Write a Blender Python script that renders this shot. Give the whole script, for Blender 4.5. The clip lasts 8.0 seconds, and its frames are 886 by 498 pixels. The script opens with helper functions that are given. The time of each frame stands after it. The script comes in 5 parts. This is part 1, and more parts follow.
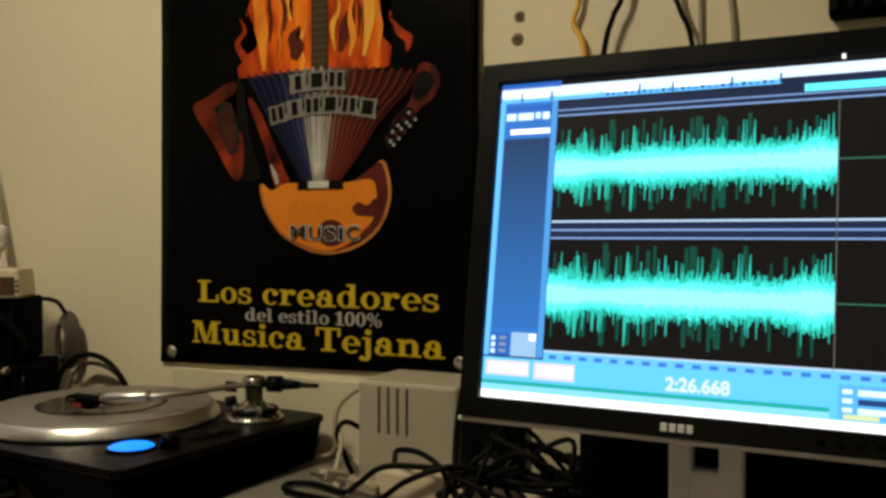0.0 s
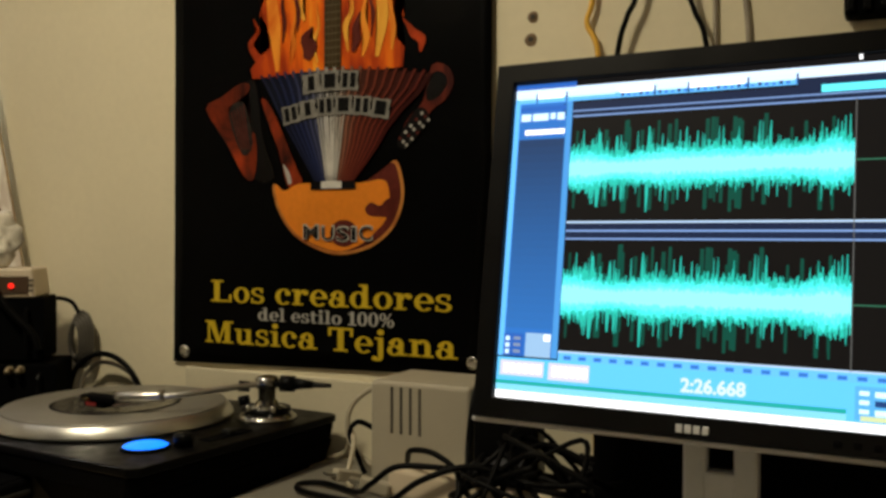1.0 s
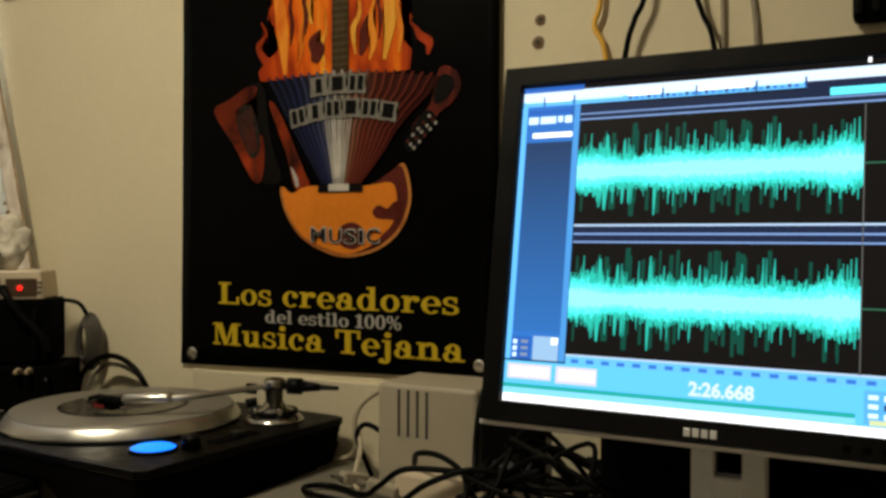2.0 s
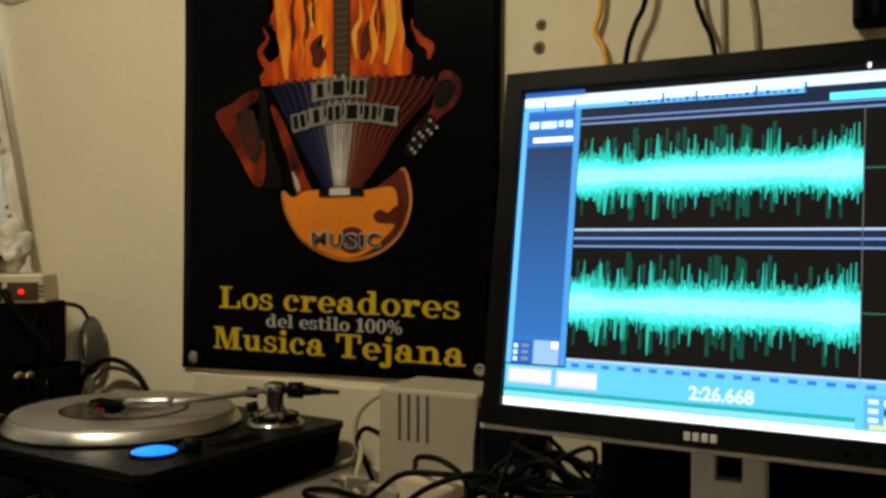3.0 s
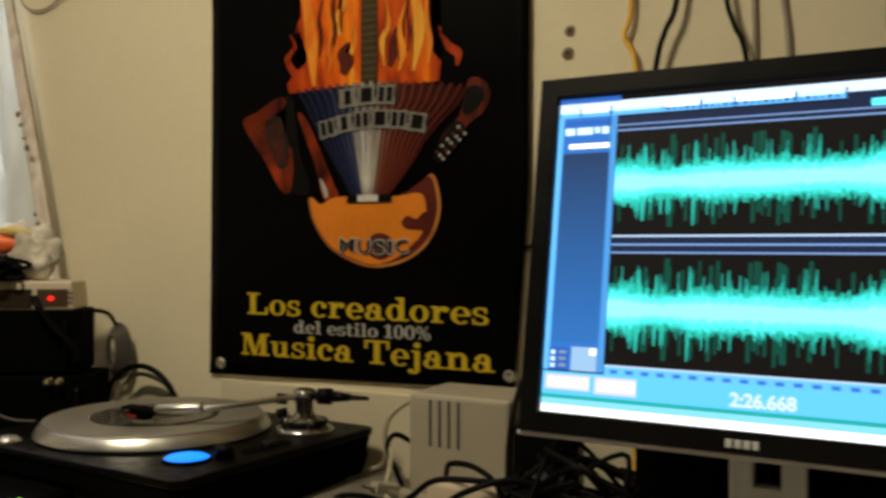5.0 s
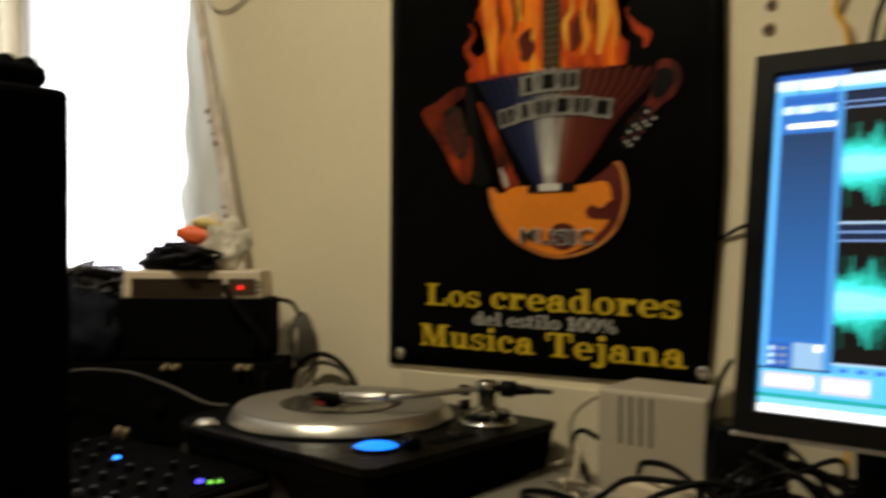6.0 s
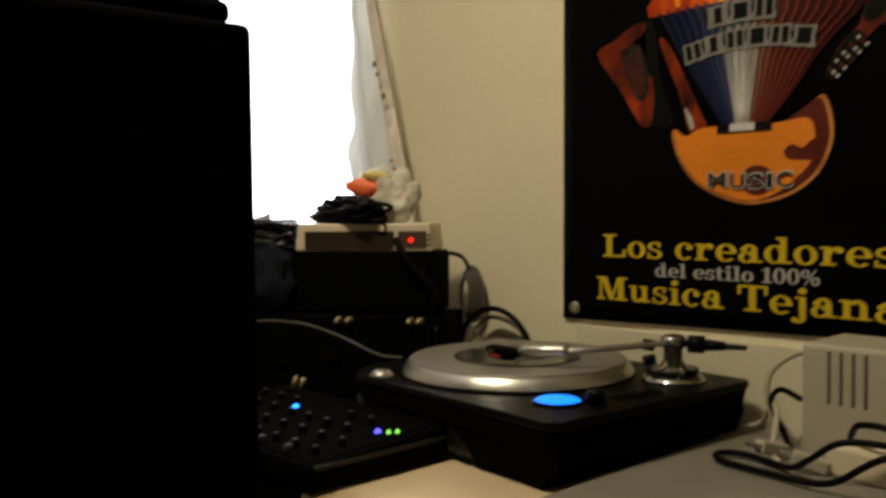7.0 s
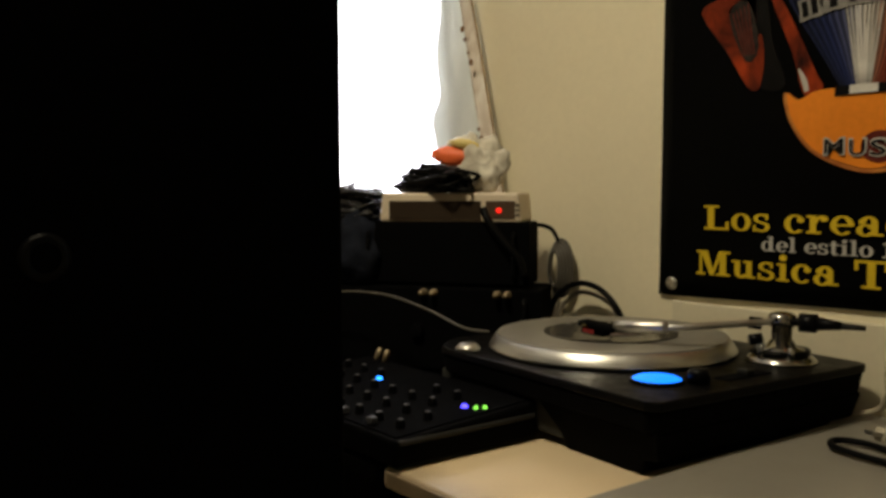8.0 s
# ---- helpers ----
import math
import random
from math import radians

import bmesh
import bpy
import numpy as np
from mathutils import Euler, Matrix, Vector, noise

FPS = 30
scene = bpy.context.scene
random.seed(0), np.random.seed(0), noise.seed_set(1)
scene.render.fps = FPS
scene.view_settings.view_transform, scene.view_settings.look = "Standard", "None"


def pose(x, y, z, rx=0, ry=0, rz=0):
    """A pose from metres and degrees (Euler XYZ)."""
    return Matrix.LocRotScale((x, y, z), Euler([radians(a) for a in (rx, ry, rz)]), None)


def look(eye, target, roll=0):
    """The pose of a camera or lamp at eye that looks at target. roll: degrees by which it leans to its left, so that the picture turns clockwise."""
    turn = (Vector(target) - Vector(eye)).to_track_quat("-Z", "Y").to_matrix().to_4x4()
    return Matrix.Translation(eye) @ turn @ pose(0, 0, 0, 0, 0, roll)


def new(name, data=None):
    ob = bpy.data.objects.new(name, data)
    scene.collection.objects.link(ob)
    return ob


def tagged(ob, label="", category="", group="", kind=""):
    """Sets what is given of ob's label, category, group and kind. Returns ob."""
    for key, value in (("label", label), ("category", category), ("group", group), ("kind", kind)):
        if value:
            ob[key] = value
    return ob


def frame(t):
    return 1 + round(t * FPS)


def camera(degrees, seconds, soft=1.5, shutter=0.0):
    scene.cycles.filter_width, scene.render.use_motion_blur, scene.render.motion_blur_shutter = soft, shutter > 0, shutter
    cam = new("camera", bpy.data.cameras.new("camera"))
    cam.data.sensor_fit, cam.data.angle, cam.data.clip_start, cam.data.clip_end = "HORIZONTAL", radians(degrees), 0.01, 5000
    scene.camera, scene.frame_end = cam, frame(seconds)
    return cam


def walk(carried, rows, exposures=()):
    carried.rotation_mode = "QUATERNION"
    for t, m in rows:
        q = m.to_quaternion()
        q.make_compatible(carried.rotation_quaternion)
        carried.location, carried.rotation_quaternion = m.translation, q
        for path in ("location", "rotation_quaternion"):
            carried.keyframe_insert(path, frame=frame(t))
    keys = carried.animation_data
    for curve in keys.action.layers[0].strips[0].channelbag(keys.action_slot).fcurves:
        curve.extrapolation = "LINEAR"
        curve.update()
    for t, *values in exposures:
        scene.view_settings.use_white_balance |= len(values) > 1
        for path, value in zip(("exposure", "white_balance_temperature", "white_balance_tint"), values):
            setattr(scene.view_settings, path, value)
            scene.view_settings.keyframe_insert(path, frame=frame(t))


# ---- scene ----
cam = camera(52.65, 8.0, soft=3.0, shutter=0.9)
# seconds, x, y, z, yaw, pitch, roll
PATH_ROWS = [
    (0.0, 0.0000, 0.0000, 1.1000, 26.07, -0.89, 0.04),
    (0.5, -0.0030, -0.0011, 1.0987, 26.27, -0.80, 0.02),
    (1.0, -0.0043, -0.0029, 1.1001, 26.65, -0.87, 0.14),
    (1.5, -0.0050, -0.0027, 1.1009, 26.98, -0.87, 0.19),
    (3.0, -0.0039, -0.0053, 1.1007, 27.13, -0.45, 0.25),
    (3.5, -0.0048, -0.0063, 1.1026, 26.99, -0.45, 0.16),
    (4.0, -0.0081, -0.0071, 1.1016, 26.78, -0.33, 0.06),
    (4.2, -0.0087, -0.0075, 1.1013, 26.79, -0.28, 0.05),
    (5.3, -0.0345, -0.0181, 1.1022, 29.80, 0.11, 0.21),
    (5.4, -0.0386, -0.0175, 1.1018, 31.26, 0.24, 0.18),
    (5.5, -0.0426, -0.0169, 1.1014, 32.49, 0.31, 0.16),
    (5.7, -0.0567, -0.0176, 1.0998, 34.73, 0.10, 0.12),
    (5.8, -0.0638, -0.0179, 1.0989, 35.69, -0.23, 0.09),
    (6.0, -0.0779, -0.0186, 1.0973, 37.52, -0.55, 0.05),
    (6.2, -0.0902, -0.0165, 1.0929, 40.07, -0.93, -0.07),
    (6.3, -0.0963, -0.0154, 1.0907, 41.27, -1.26, -0.14),
    (6.5, -0.1086, -0.0133, 1.0863, 43.01, -1.65, -0.26),
    (6.7, -0.1201, -0.0077, 1.0803, 45.25, -2.35, -0.41),
    (6.8, -0.1259, -0.0049, 1.0774, 46.32, -2.44, -0.48),
    (7.0, -0.1374, 0.0007, 1.0714, 47.33, -2.66, -0.63),
    (7.2, -0.1487, 0.0072, 1.0672, 48.38, -3.12, -0.59),
    (7.3, -0.1543, 0.0104, 1.0652, 49.20, -3.15, -0.56),
    (7.5, -0.1656, 0.0169, 1.0610, 50.31, -3.41, -0.52),
    (7.7, -0.1738, 0.0203, 1.0580, 51.42, -3.60, -0.38),
    (7.8, -0.1779, 0.0220, 1.0566, 51.92, -3.62, -0.31),
    (7.9, -0.1820, 0.0237, 1.0551, 52.28, -3.74, -0.24),
    (8.0, -0.1861, 0.0254, 1.0536, 52.43, -3.89, -0.17),
]
walk(cam, [(t, pose(x, y, z, 0, 0, yaw) @ pose(0, 0, 0, 90 + pitch) @ pose(0, 0, 0, 0, 0, roll))
           for t, x, y, z, yaw, pitch, roll in PATH_ROWS], exposures=[(0.0, 0.0), (4.2, 0.0), (5.5, 0.0), (8.0, 0.0)])

# ---- world and light ----
world = bpy.data.worlds.new("world")
scene.world = world
world.use_nodes = True
wn = world.node_tree
sky = wn.nodes.new("ShaderNodeTexSky")
sky.sky_type = "NISHITA"
sky.sun_disc = False
sky.sun_elevation = radians(40)
sky.sun_rotation = radians(180)
wn.links.new(sky.outputs[0], wn.nodes["Background"].inputs[0])
wn.nodes["Background"].inputs[1].default_value = 0.15

sun = new("sun", bpy.data.lights.new("sun", "SUN"))
sun.data.energy, sun.data.angle, sun.data.color = 2.0, radians(12), (1.0, 0.95, 0.88)
sun.matrix_world = look((0, -10, 12), (0, 0, 0))

lamp = new("ceiling_lamp_light", bpy.data.lights.new("ceiling_lamp_light", "AREA"))
lamp.data.shape, lamp.data.size = "DISK", 0.22
lamp.data.energy, lamp.data.color = 19.5, (1.0, 0.88, 0.63)
lamp.matrix_world = look((-0.85, 0.02, 2.30), (-0.85, 0.06, 0.0))

window_light = new("window_light", bpy.data.lights.new("window_light", "AREA"))
window_light.data.shape, window_light.data.size, window_light.data.size_y = "RECTANGLE", 0.80, 1.06
window_light.data.energy, window_light.data.color = 18.0, (0.95, 0.93, 1.0)
window_light.matrix_world = look((-1.996, 1.21, 1.515), (-1.996, 0.0, 1.515))


# ---- materials ----
def material(name, colour, rough=0.5, metal=0.0, vary=0.12, scale=8.0, bump=0.0, fine=120.0, spec=0.5):
    m = bpy.data.materials.new(name)
    m.use_nodes = True
    t = m.node_tree
    b = t.nodes["Principled BSDF"]
    b.inputs["Roughness"].default_value = rough
    b.inputs["Metallic"].default_value = metal
    b.inputs["Specular IOR Level"].default_value = spec
    co = t.nodes.new("ShaderNodeTexCoord")
    n1 = t.nodes.new("ShaderNodeTexNoise")
    n1.inputs["Scale"].default_value = scale
    n1.inputs["Detail"].default_value = 5
    t.links.new(co.outputs["Object"], n1.inputs["Vector"])
    n2 = t.nodes.new("ShaderNodeTexNoise")
    n2.inputs["Scale"].default_value = fine
    n2.inputs["Detail"].default_value = 3
    t.links.new(co.outputs["Object"], n2.inputs["Vector"])
    mix = t.nodes.new("ShaderNodeMath")
    mix.operation = "ADD"
    half = t.nodes.new("ShaderNodeMath")
    half.operation = "MULTIPLY"
    half.inputs[1].default_value = 0.5
    t.links.new(n2.outputs["Fac"], half.inputs[0])
    t.links.new(n1.outputs["Fac"], mix.inputs[0])
    t.links.new(half.outputs[0], mix.inputs[1])
    ramp = t.nodes.new("ShaderNodeMapRange")
    ramp.inputs["From Min"].default_value, ramp.inputs["From Max"].default_value = 0.45, 1.05
    ramp.inputs["To Min"].default_value, ramp.inputs["To Max"].default_value = 1 - vary, 1 + vary
    t.links.new(mix.outputs[0], ramp.inputs["Value"])
    mul = t.nodes.new("ShaderNodeVectorMath")
    mul.operation = "SCALE"
    mul.inputs[0].default_value = colour[:3]
    t.links.new(ramp.outputs["Result"], mul.inputs["Scale"])
    t.links.new(mul.outputs["Vector"], b.inputs["Base Color"])
    rr = t.nodes.new("ShaderNodeMapRange")
    rr.inputs["From Min"].default_value, rr.inputs["From Max"].default_value = 0.3, 0.7
    rr.inputs["To Min"].default_value, rr.inputs["To Max"].default_value = max(0.02, rough - 0.08), min(1, rough + 0.08)
    t.links.new(n1.outputs["Fac"], rr.inputs["Value"])
    t.links.new(rr.outputs["Result"], b.inputs["Roughness"])
    if bump:
        bp = t.nodes.new("ShaderNodeBump")
        bp.inputs["Strength"].default_value = bump
        bp.inputs["Distance"].default_value = 0.002
        t.links.new(mix.outputs[0], bp.inputs["Height"])
        t.links.new(bp.outputs["Normal"], b.inputs["Normal"])
    return m


def glow(name, colour, power):
    """A lit piece of a screen or a lit lamp."""
    m = bpy.data.materials.new(name)
    m.use_nodes = True
    b = m.node_tree.nodes["Principled BSDF"]
    b.inputs["Base Color"].default_value = (0.004, 0.004, 0.004, 1)
    b.inputs["Roughness"].default_value = 0.4
    b.inputs["Specular IOR Level"].default_value = 0.12
    b.inputs["Emission Color"].default_value = (*colour, 1)
    b.inputs["Emission Strength"].default_value = power
    return m


WALL = material("cream_wall_paint", (0.72, 0.645, 0.455), 0.75, vary=0.05, scale=2.2, bump=0.25, fine=90)
CEIL = material("ceiling_paint", (0.75, 0.72, 0.62), 0.85, vary=0.05, scale=3, bump=0.2)
FLOOR = material("floor_carpet", (0.16, 0.12, 0.09), 0.9, vary=0.25, scale=9, bump=0.6, fine=300)
BOARD = material("painted_board", (0.62, 0.56, 0.40), 0.65, vary=0.07, scale=4, bump=0.15)
GREYTOP = material("grey_laminate", (0.200, 0.184, 0.150), 0.42, vary=0.07, scale=12, fine=500)
BEIGETOP = material("beige_laminate", (0.66, 0.52, 0.33), 0.38, vary=0.07, scale=10, fine=400)
EDGE = material("brown_edge_band", (0.12, 0.08, 0.045), 0.5, vary=0.15)
BEIGEEDGE = material("beige_edge_band", (0.40, 0.29, 0.16), 0.5, vary=0.15)
BLACK = material("black_plastic", (0.0022, 0.0022, 0.0025), 0.42, vary=0.3, scale=14, fine=600, bump=0.05, spec=0.10)
MATT = material("black_matt", (0.0018, 0.0018, 0.002), 0.85, vary=0.3, scale=20, spec=0.03, bump=0.2, fine=400)
CARPET = material("black_carpet_covering", (0.002, 0.002, 0.0024), 0.95, vary=0.4, scale=30, spec=0.02, bump=0.5, fine=700)
BEZEL = material("black_bezel_plastic", (0.003, 0.003, 0.0034), 0.38, vary=0.15, scale=15, fine=900, spec=0.13)
SILVER = material("silver_plastic", (0.62, 0.62, 0.63), 0.36, metal=0.35, vary=0.06, scale=10)
# brighter copy of the silver: light on the stand's neck put into colour
NECKLIT = material("lit_silver_plastic", (0.86, 0.86, 0.87), 0.4, vary=0.05, scale=12)
ALU = material("brushed_aluminium", (0.54, 0.53, 0.49), 0.37, metal=1.0, vary=0.10, scale=20, fine=400)
CHROME = material("chrome", (0.40, 0.39, 0.36), 0.22, metal=1.0, vary=0.05)
BRASS = material("brass_plug", (0.36, 0.29, 0.19), 0.5, metal=1.0, vary=0.15)
MAT = material("grey_slipmat", (0.23, 0.215, 0.18), 0.42, metal=0.35, vary=0.16, scale=16, fine=300)
DECK = material("turntable_black_plastic", (0.0015, 0.0015, 0.0017), 0.8, vary=0.3, scale=20, fine=500, spec=0.03)
DECKTOP = material("turntable_top_finish", (0.0020, 0.0019, 0.0019), 0.42, vary=0.5, scale=60, fine=700, spec=0.08)
TRAY = material("dark_grey_plastic", (0.016, 0.016, 0.0145), 0.55, vary=0.25, scale=25, fine=400, spec=0.12)
TRAYFRONT = material("worn_grey_plastic", (0.030, 0.030, 0.026), 0.6, vary=0.35, scale=25, fine=400, spec=0.12)
VINYL = material("black_vinyl", (0.02, 0.018, 0.017), 0.22, vary=0.2, scale=30)
REDLABEL = material("red_paper_label", (0.30, 0.02, 0.02), 0.6, vary=0.2)
DARKLABEL = material("dark_paper_label", (0.035, 0.018, 0.014), 0.6, vary=0.4, scale=60)
BEIGE = material("aged_beige_plastic", (0.62, 0.52, 0.38), 0.5, vary=0.07, scale=14, fine=500)
OFFGREY = material("offwhite_plastic", (0.375, 0.335, 0.255), 0.48, vary=0.06, scale=14, fine=500)
SLOT = material("dark_slot", (0.060, 0.052, 0.042), 0.8, vary=0.1)
WHITECABLE = material("white_cable_sheath", (0.40, 0.35, 0.25), 0.5, vary=0.1)
BLACKCABLE = material("black_cable_sheath", (0.0032, 0.003, 0.003), 0.5, vary=0.2, spec=0.07)
SHINYCABLE = material("glossy_black_sheath", (0.006, 0.006, 0.0065), 0.25, vary=0.2, spec=0.5)
GREYCABLE = material("grey_cable_sheath", (0.30, 0.26, 0.20), 0.5, vary=0.1)
DIMCABLE = material("dark_grey_cable_sheath", (0.070, 0.062, 0.050), 0.5, vary=0.15)
YELLOWCABLE = material("yellow_cable_sheath", (0.80, 0.45, 0.05), 0.5, vary=0.1)
WHITEPAINT = material("white_window_paint", (0.75, 0.74, 0.70), 0.5, vary=0.06)
BLUECLOTH = material("dark_blue_cloth", (0.008, 0.0095, 0.015), 0.9, vary=0.4, scale=25, bump=0.6, spec=0.1)
ORANGE = material("orange_print", (0.85, 0.15, 0.04), 0.5, vary=0.15)
PIN = material("steel_grommet", (0.6, 0.58, 0.54), 0.25, metal=1.0, vary=0.1)
CHIP = material("chipped_plaster", (0.22, 0.15, 0.09), 0.9, vary=0.3, scale=60)

POSTERBLACK = material("poster_black_ink", (0.0010, 0.0010, 0.0010), 0.38, vary=0.2, scale=5, spec=0.05)
PLATEINK = material("poster_emblem_ink", (0.20, 0.19, 0.17), 0.45, vary=0.3, scale=90, spec=0.1)
YELLOWINK = material("poster_yellow_ink", (0.58, 0.41, 0.022), 0.45, vary=0.06, spec=0.1)
GREYINK = material("poster_grey_ink", (0.42, 0.40, 0.36), 0.45, vary=0.1, spec=0.1)
WHITEINK = material("poster_white_ink", (0.60, 0.57, 0.52), 0.45, vary=0.15, scale=40, spec=0.1)
DARKINK = material("poster_dark_ink", (0.004, 0.0035, 0.0035), 0.45, vary=0.3, scale=40, spec=0.1)
MAROONINK = material("poster_maroon_ink", (0.10, 0.018, 0.012), 0.45, vary=0.4, scale=25, spec=0.1)
EMBERINK = material("poster_ember_ink", (0.36, 0.040, 0.007), 0.45, vary=0.6, scale=22, fine=60, spec=0.1)
GUITARINK = material("poster_guitar_orange_ink", (0.70, 0.21, 0.018), 0.45, vary=0.16, scale=9, spec=0.1)


def two_tone(name, low, high, scale, stretch, contrast=(0.4, 0.6), rough=0.45):
    """Ink that wavers between two colours in streaks."""
    m = bpy.data.materials.new(name)
    m.use_nodes = True
    t = m.node_tree
    b = t.nodes["Principled BSDF"]
    b.inputs["Roughness"].default_value = rough
    b.inputs["Specular IOR Level"].default_value = 0.1
    co = t.nodes.new("ShaderNodeTexCoord")
    mp = t.nodes.new("ShaderNodeMapping")
    mp.inputs["Scale"].default_value = stretch
    n = t.nodes.new("ShaderNodeTexNoise")
    n.inputs["Scale"].default_value = scale
    n.inputs["Detail"].default_value = 4
    n.inputs["Distortion"].default_value = 1.2
    r = t.nodes.new("ShaderNodeValToRGB")
    r.color_ramp.elements[0].position, r.color_ramp.elements[1].position = contrast
    r.color_ramp.elements[0].color, r.color_ramp.elements[1].color = (*low, 1), (*high, 1)
    t.links.new(co.outputs["Object"], mp.inputs["Vector"])
    t.links.new(mp.outputs["Vector"], n.inputs["Vector"])
    t.links.new(n.outputs["Fac"], r.inputs["Fac"])
    t.links.new(r.outputs["Color"], b.inputs["Base Color"])
    return m


FLAMEINK = two_tone("poster_flame_ink", (0.16, 0.016, 0.005), (0.92, 0.42, 0.035), 10, (1.7, 1, 0.45), (0.28, 0.72))
_r = next(n for n in FLAMEINK.node_tree.nodes if n.type == "VALTORGB").color_ramp
for _p, _c in ((0.42, (0.42, 0.045, 0.005, 1)), (0.54, (0.74, 0.12, 0.006, 1)), (0.64, (0.84, 0.20, 0.010, 1))):
    _r.elements.new(_p).color = _c
FLAMECORE = two_tone("poster_flame_core_ink", (0.68, 0.18, 0.014), (0.84, 0.40, 0.05), 18, (1, 1, 0.4))
FLAMEMID = two_tone("poster_flame_tongue_ink", (0.66, 0.13, 0.010), (0.85, 0.30, 0.03), 16, (1, 1, 0.4))
NECKINK = material("poster_neck_ink", (0.050, 0.032, 0.012), 0.45, vary=0.3, scale=30, spec=0.1)
FRETINK = material("fret_print", (0.11, 0.085, 0.05), 0.5, spec=0.1)
GRILLEINK = material("grille_print", (0.022, 0.018, 0.015), 0.5, vary=0.7, scale=60, spec=0.08)
WINEINK = two_tone("poster_wine_ink", (0.030, 0.006, 0.005), (0.13, 0.020, 0.010), 18, (1.5, 1, 0.8))
BINDINGINK = two_tone("binding_ink", (0.36, 0.11, 0.03), (0.55, 0.22, 0.05), 12, (1, 1, 1))
SHEER = two_tone("sheer_curtain_cloth", (0.78, 0.80, 0.77), (0.90, 0.91, 0.88), 8, (2, 1, 0.6), rough=0.9)
SEAM = material("brown_curtain_seam", (0.34, 0.24, 0.13), 0.9, vary=0.4, scale=40)
for _m in (SHEER,):
    _t = _m.node_tree
    _tr = _t.nodes.new("ShaderNodeBsdfTranslucent")
    _tr.inputs["Color"].default_value = (0.78, 0.81, 0.80, 1)
    _mx = _t.nodes.new("ShaderNodeMixShader")
    _mx.inputs[0].default_value = 0.42
    _t.links.new(_t.nodes["Principled BSDF"].outputs[0], _mx.inputs[1])
    _t.links.new(_tr.outputs[0], _mx.inputs[2])
    _t.links.new(_mx.outputs[0], _t.nodes["Material Output"].inputs[0])
BORDER = two_tone("printed_curtain_border", (0.68, 0.59, 0.49), (0.86, 0.80, 0.71), 24, (1, 1, 0.6), (0.42, 0.62), rough=0.9)
PLASTICBAG = two_tone("crumpled_white_plastic", (0.42, 0.38, 0.30), (0.66, 0.61, 0.50), 22, (1, 1, 1), rough=0.35)
CASINGINK = two_tone("poster_casing_ink", (0.008, 0.003, 0.003), (0.36, 0.045, 0.010), 13, (1.3, 1, 0.7), (0.36, 0.70))
BAGYELLOW = material("yellow_print", (0.60, 0.47, 0.15), 0.4, vary=0.2)


def glass(name):
    m = bpy.data.materials.new(name)
    m.use_nodes = True
    b = m.node_tree.nodes["Principled BSDF"]
    b.inputs["Transmission Weight"].default_value = 1.0
    b.inputs["Roughness"].default_value = 0.0
    b.inputs["IOR"].default_value = 1.45
    return m


PANE = glass("window_glass")


# ---- mesh helpers ----
def part(name, bm, mat, parent=None, label="", smooth=False, at=None):
    me = bpy.data.meshes.new(name)
    bmesh.ops.recalc_face_normals(bm, faces=bm.faces)
    bm.to_mesh(me)
    bm.free()
    for f in me.polygons:
        f.use_smooth = smooth
    me.materials.append(mat)
    ob = new(name, me)
    if parent:
        ob.parent = parent
    if at is not None:
        ob.matrix_basis = at
    if label:
        tagged(ob, label)
    return ob


def thing(name, m, label, category, group="", kind=""):
    ob = new(name)
    ob.empty_display_size = 0.05
    ob.matrix_basis = m
    return tagged(ob, label, category, group, kind)


def box(x0, x1, y0, y1, z0, z1, bevel=0.0, seg=2, bm=None):
    own = bmesh.new()
    r = bmesh.ops.create_cube(own, size=1)
    for v in own.verts:
        v.co = Vector(((x0 + x1) / 2 + v.co.x * (x1 - x0), (y0 + y1) / 2 + v.co.y * (y1 - y0), (z0 + z1) / 2 + v.co.z * (z1 - z0)))
    if bevel:
        bmesh.ops.bevel(own, geom=list(own.edges), offset=bevel, segments=seg, affect="EDGES", profile=0.5)
    if bm is None:
        return own
    return merge(bm, own)


def merge(bm, other):
    me = bpy.data.meshes.new("tmp")
    other.to_mesh(me)
    other.free()
    bm.from_mesh(me)
    bpy.data.meshes.remove(me)
    return bm


def moved(bm, m):
    bmesh.ops.transform(bm, matrix=m, verts=bm.verts)
    return bm


def lathe(profile, seg=48, bm=None):
    """Rings of (radius, height) turned round z."""
    own = bmesh.new()
    rings = []
    for r, z in profile:
        if r < 1e-6:
            rings.append([own.verts.new((0, 0, z))])
        else:
            rings.append([own.verts.new((r * math.cos(2 * math.pi * i / seg), r * math.sin(2 * math.pi * i / seg), z)) for i in range(seg)])
    for a, b in zip(rings, rings[1:]):
        for i in range(seg):
            j = (i + 1) % seg
            if len(a) == 1 and len(b) == 1:
                continue
            if len(a) == 1:
                own.faces.new((a[0], b[i], b[j]))
            elif len(b) == 1:
                own.faces.new((a[i], b[0], a[j]))
            else:
                own.faces.new((a[i], b[i], b[j], a[j]))
    return own if bm is None else merge(bm, own)


def spline(points, n=8):
    pts = [Vector(p) for p in points]
    pts = [pts[0] * 2 - pts[1]] + pts + [pts[-1] * 2 - pts[-2]]
    out = []
    for i in range(1, len(pts) - 2):
        a, b, c, d = pts[i - 1:i + 3]
        for k in range(n):
            t = k / n
            out.append(0.5 * (2 * b + (c - a) * t + (2 * a - 5 * b + 4 * c - d) * t * t + (3 * b - a - 3 * c + d) * t ** 3))
    out.append(pts[-2])
    return out


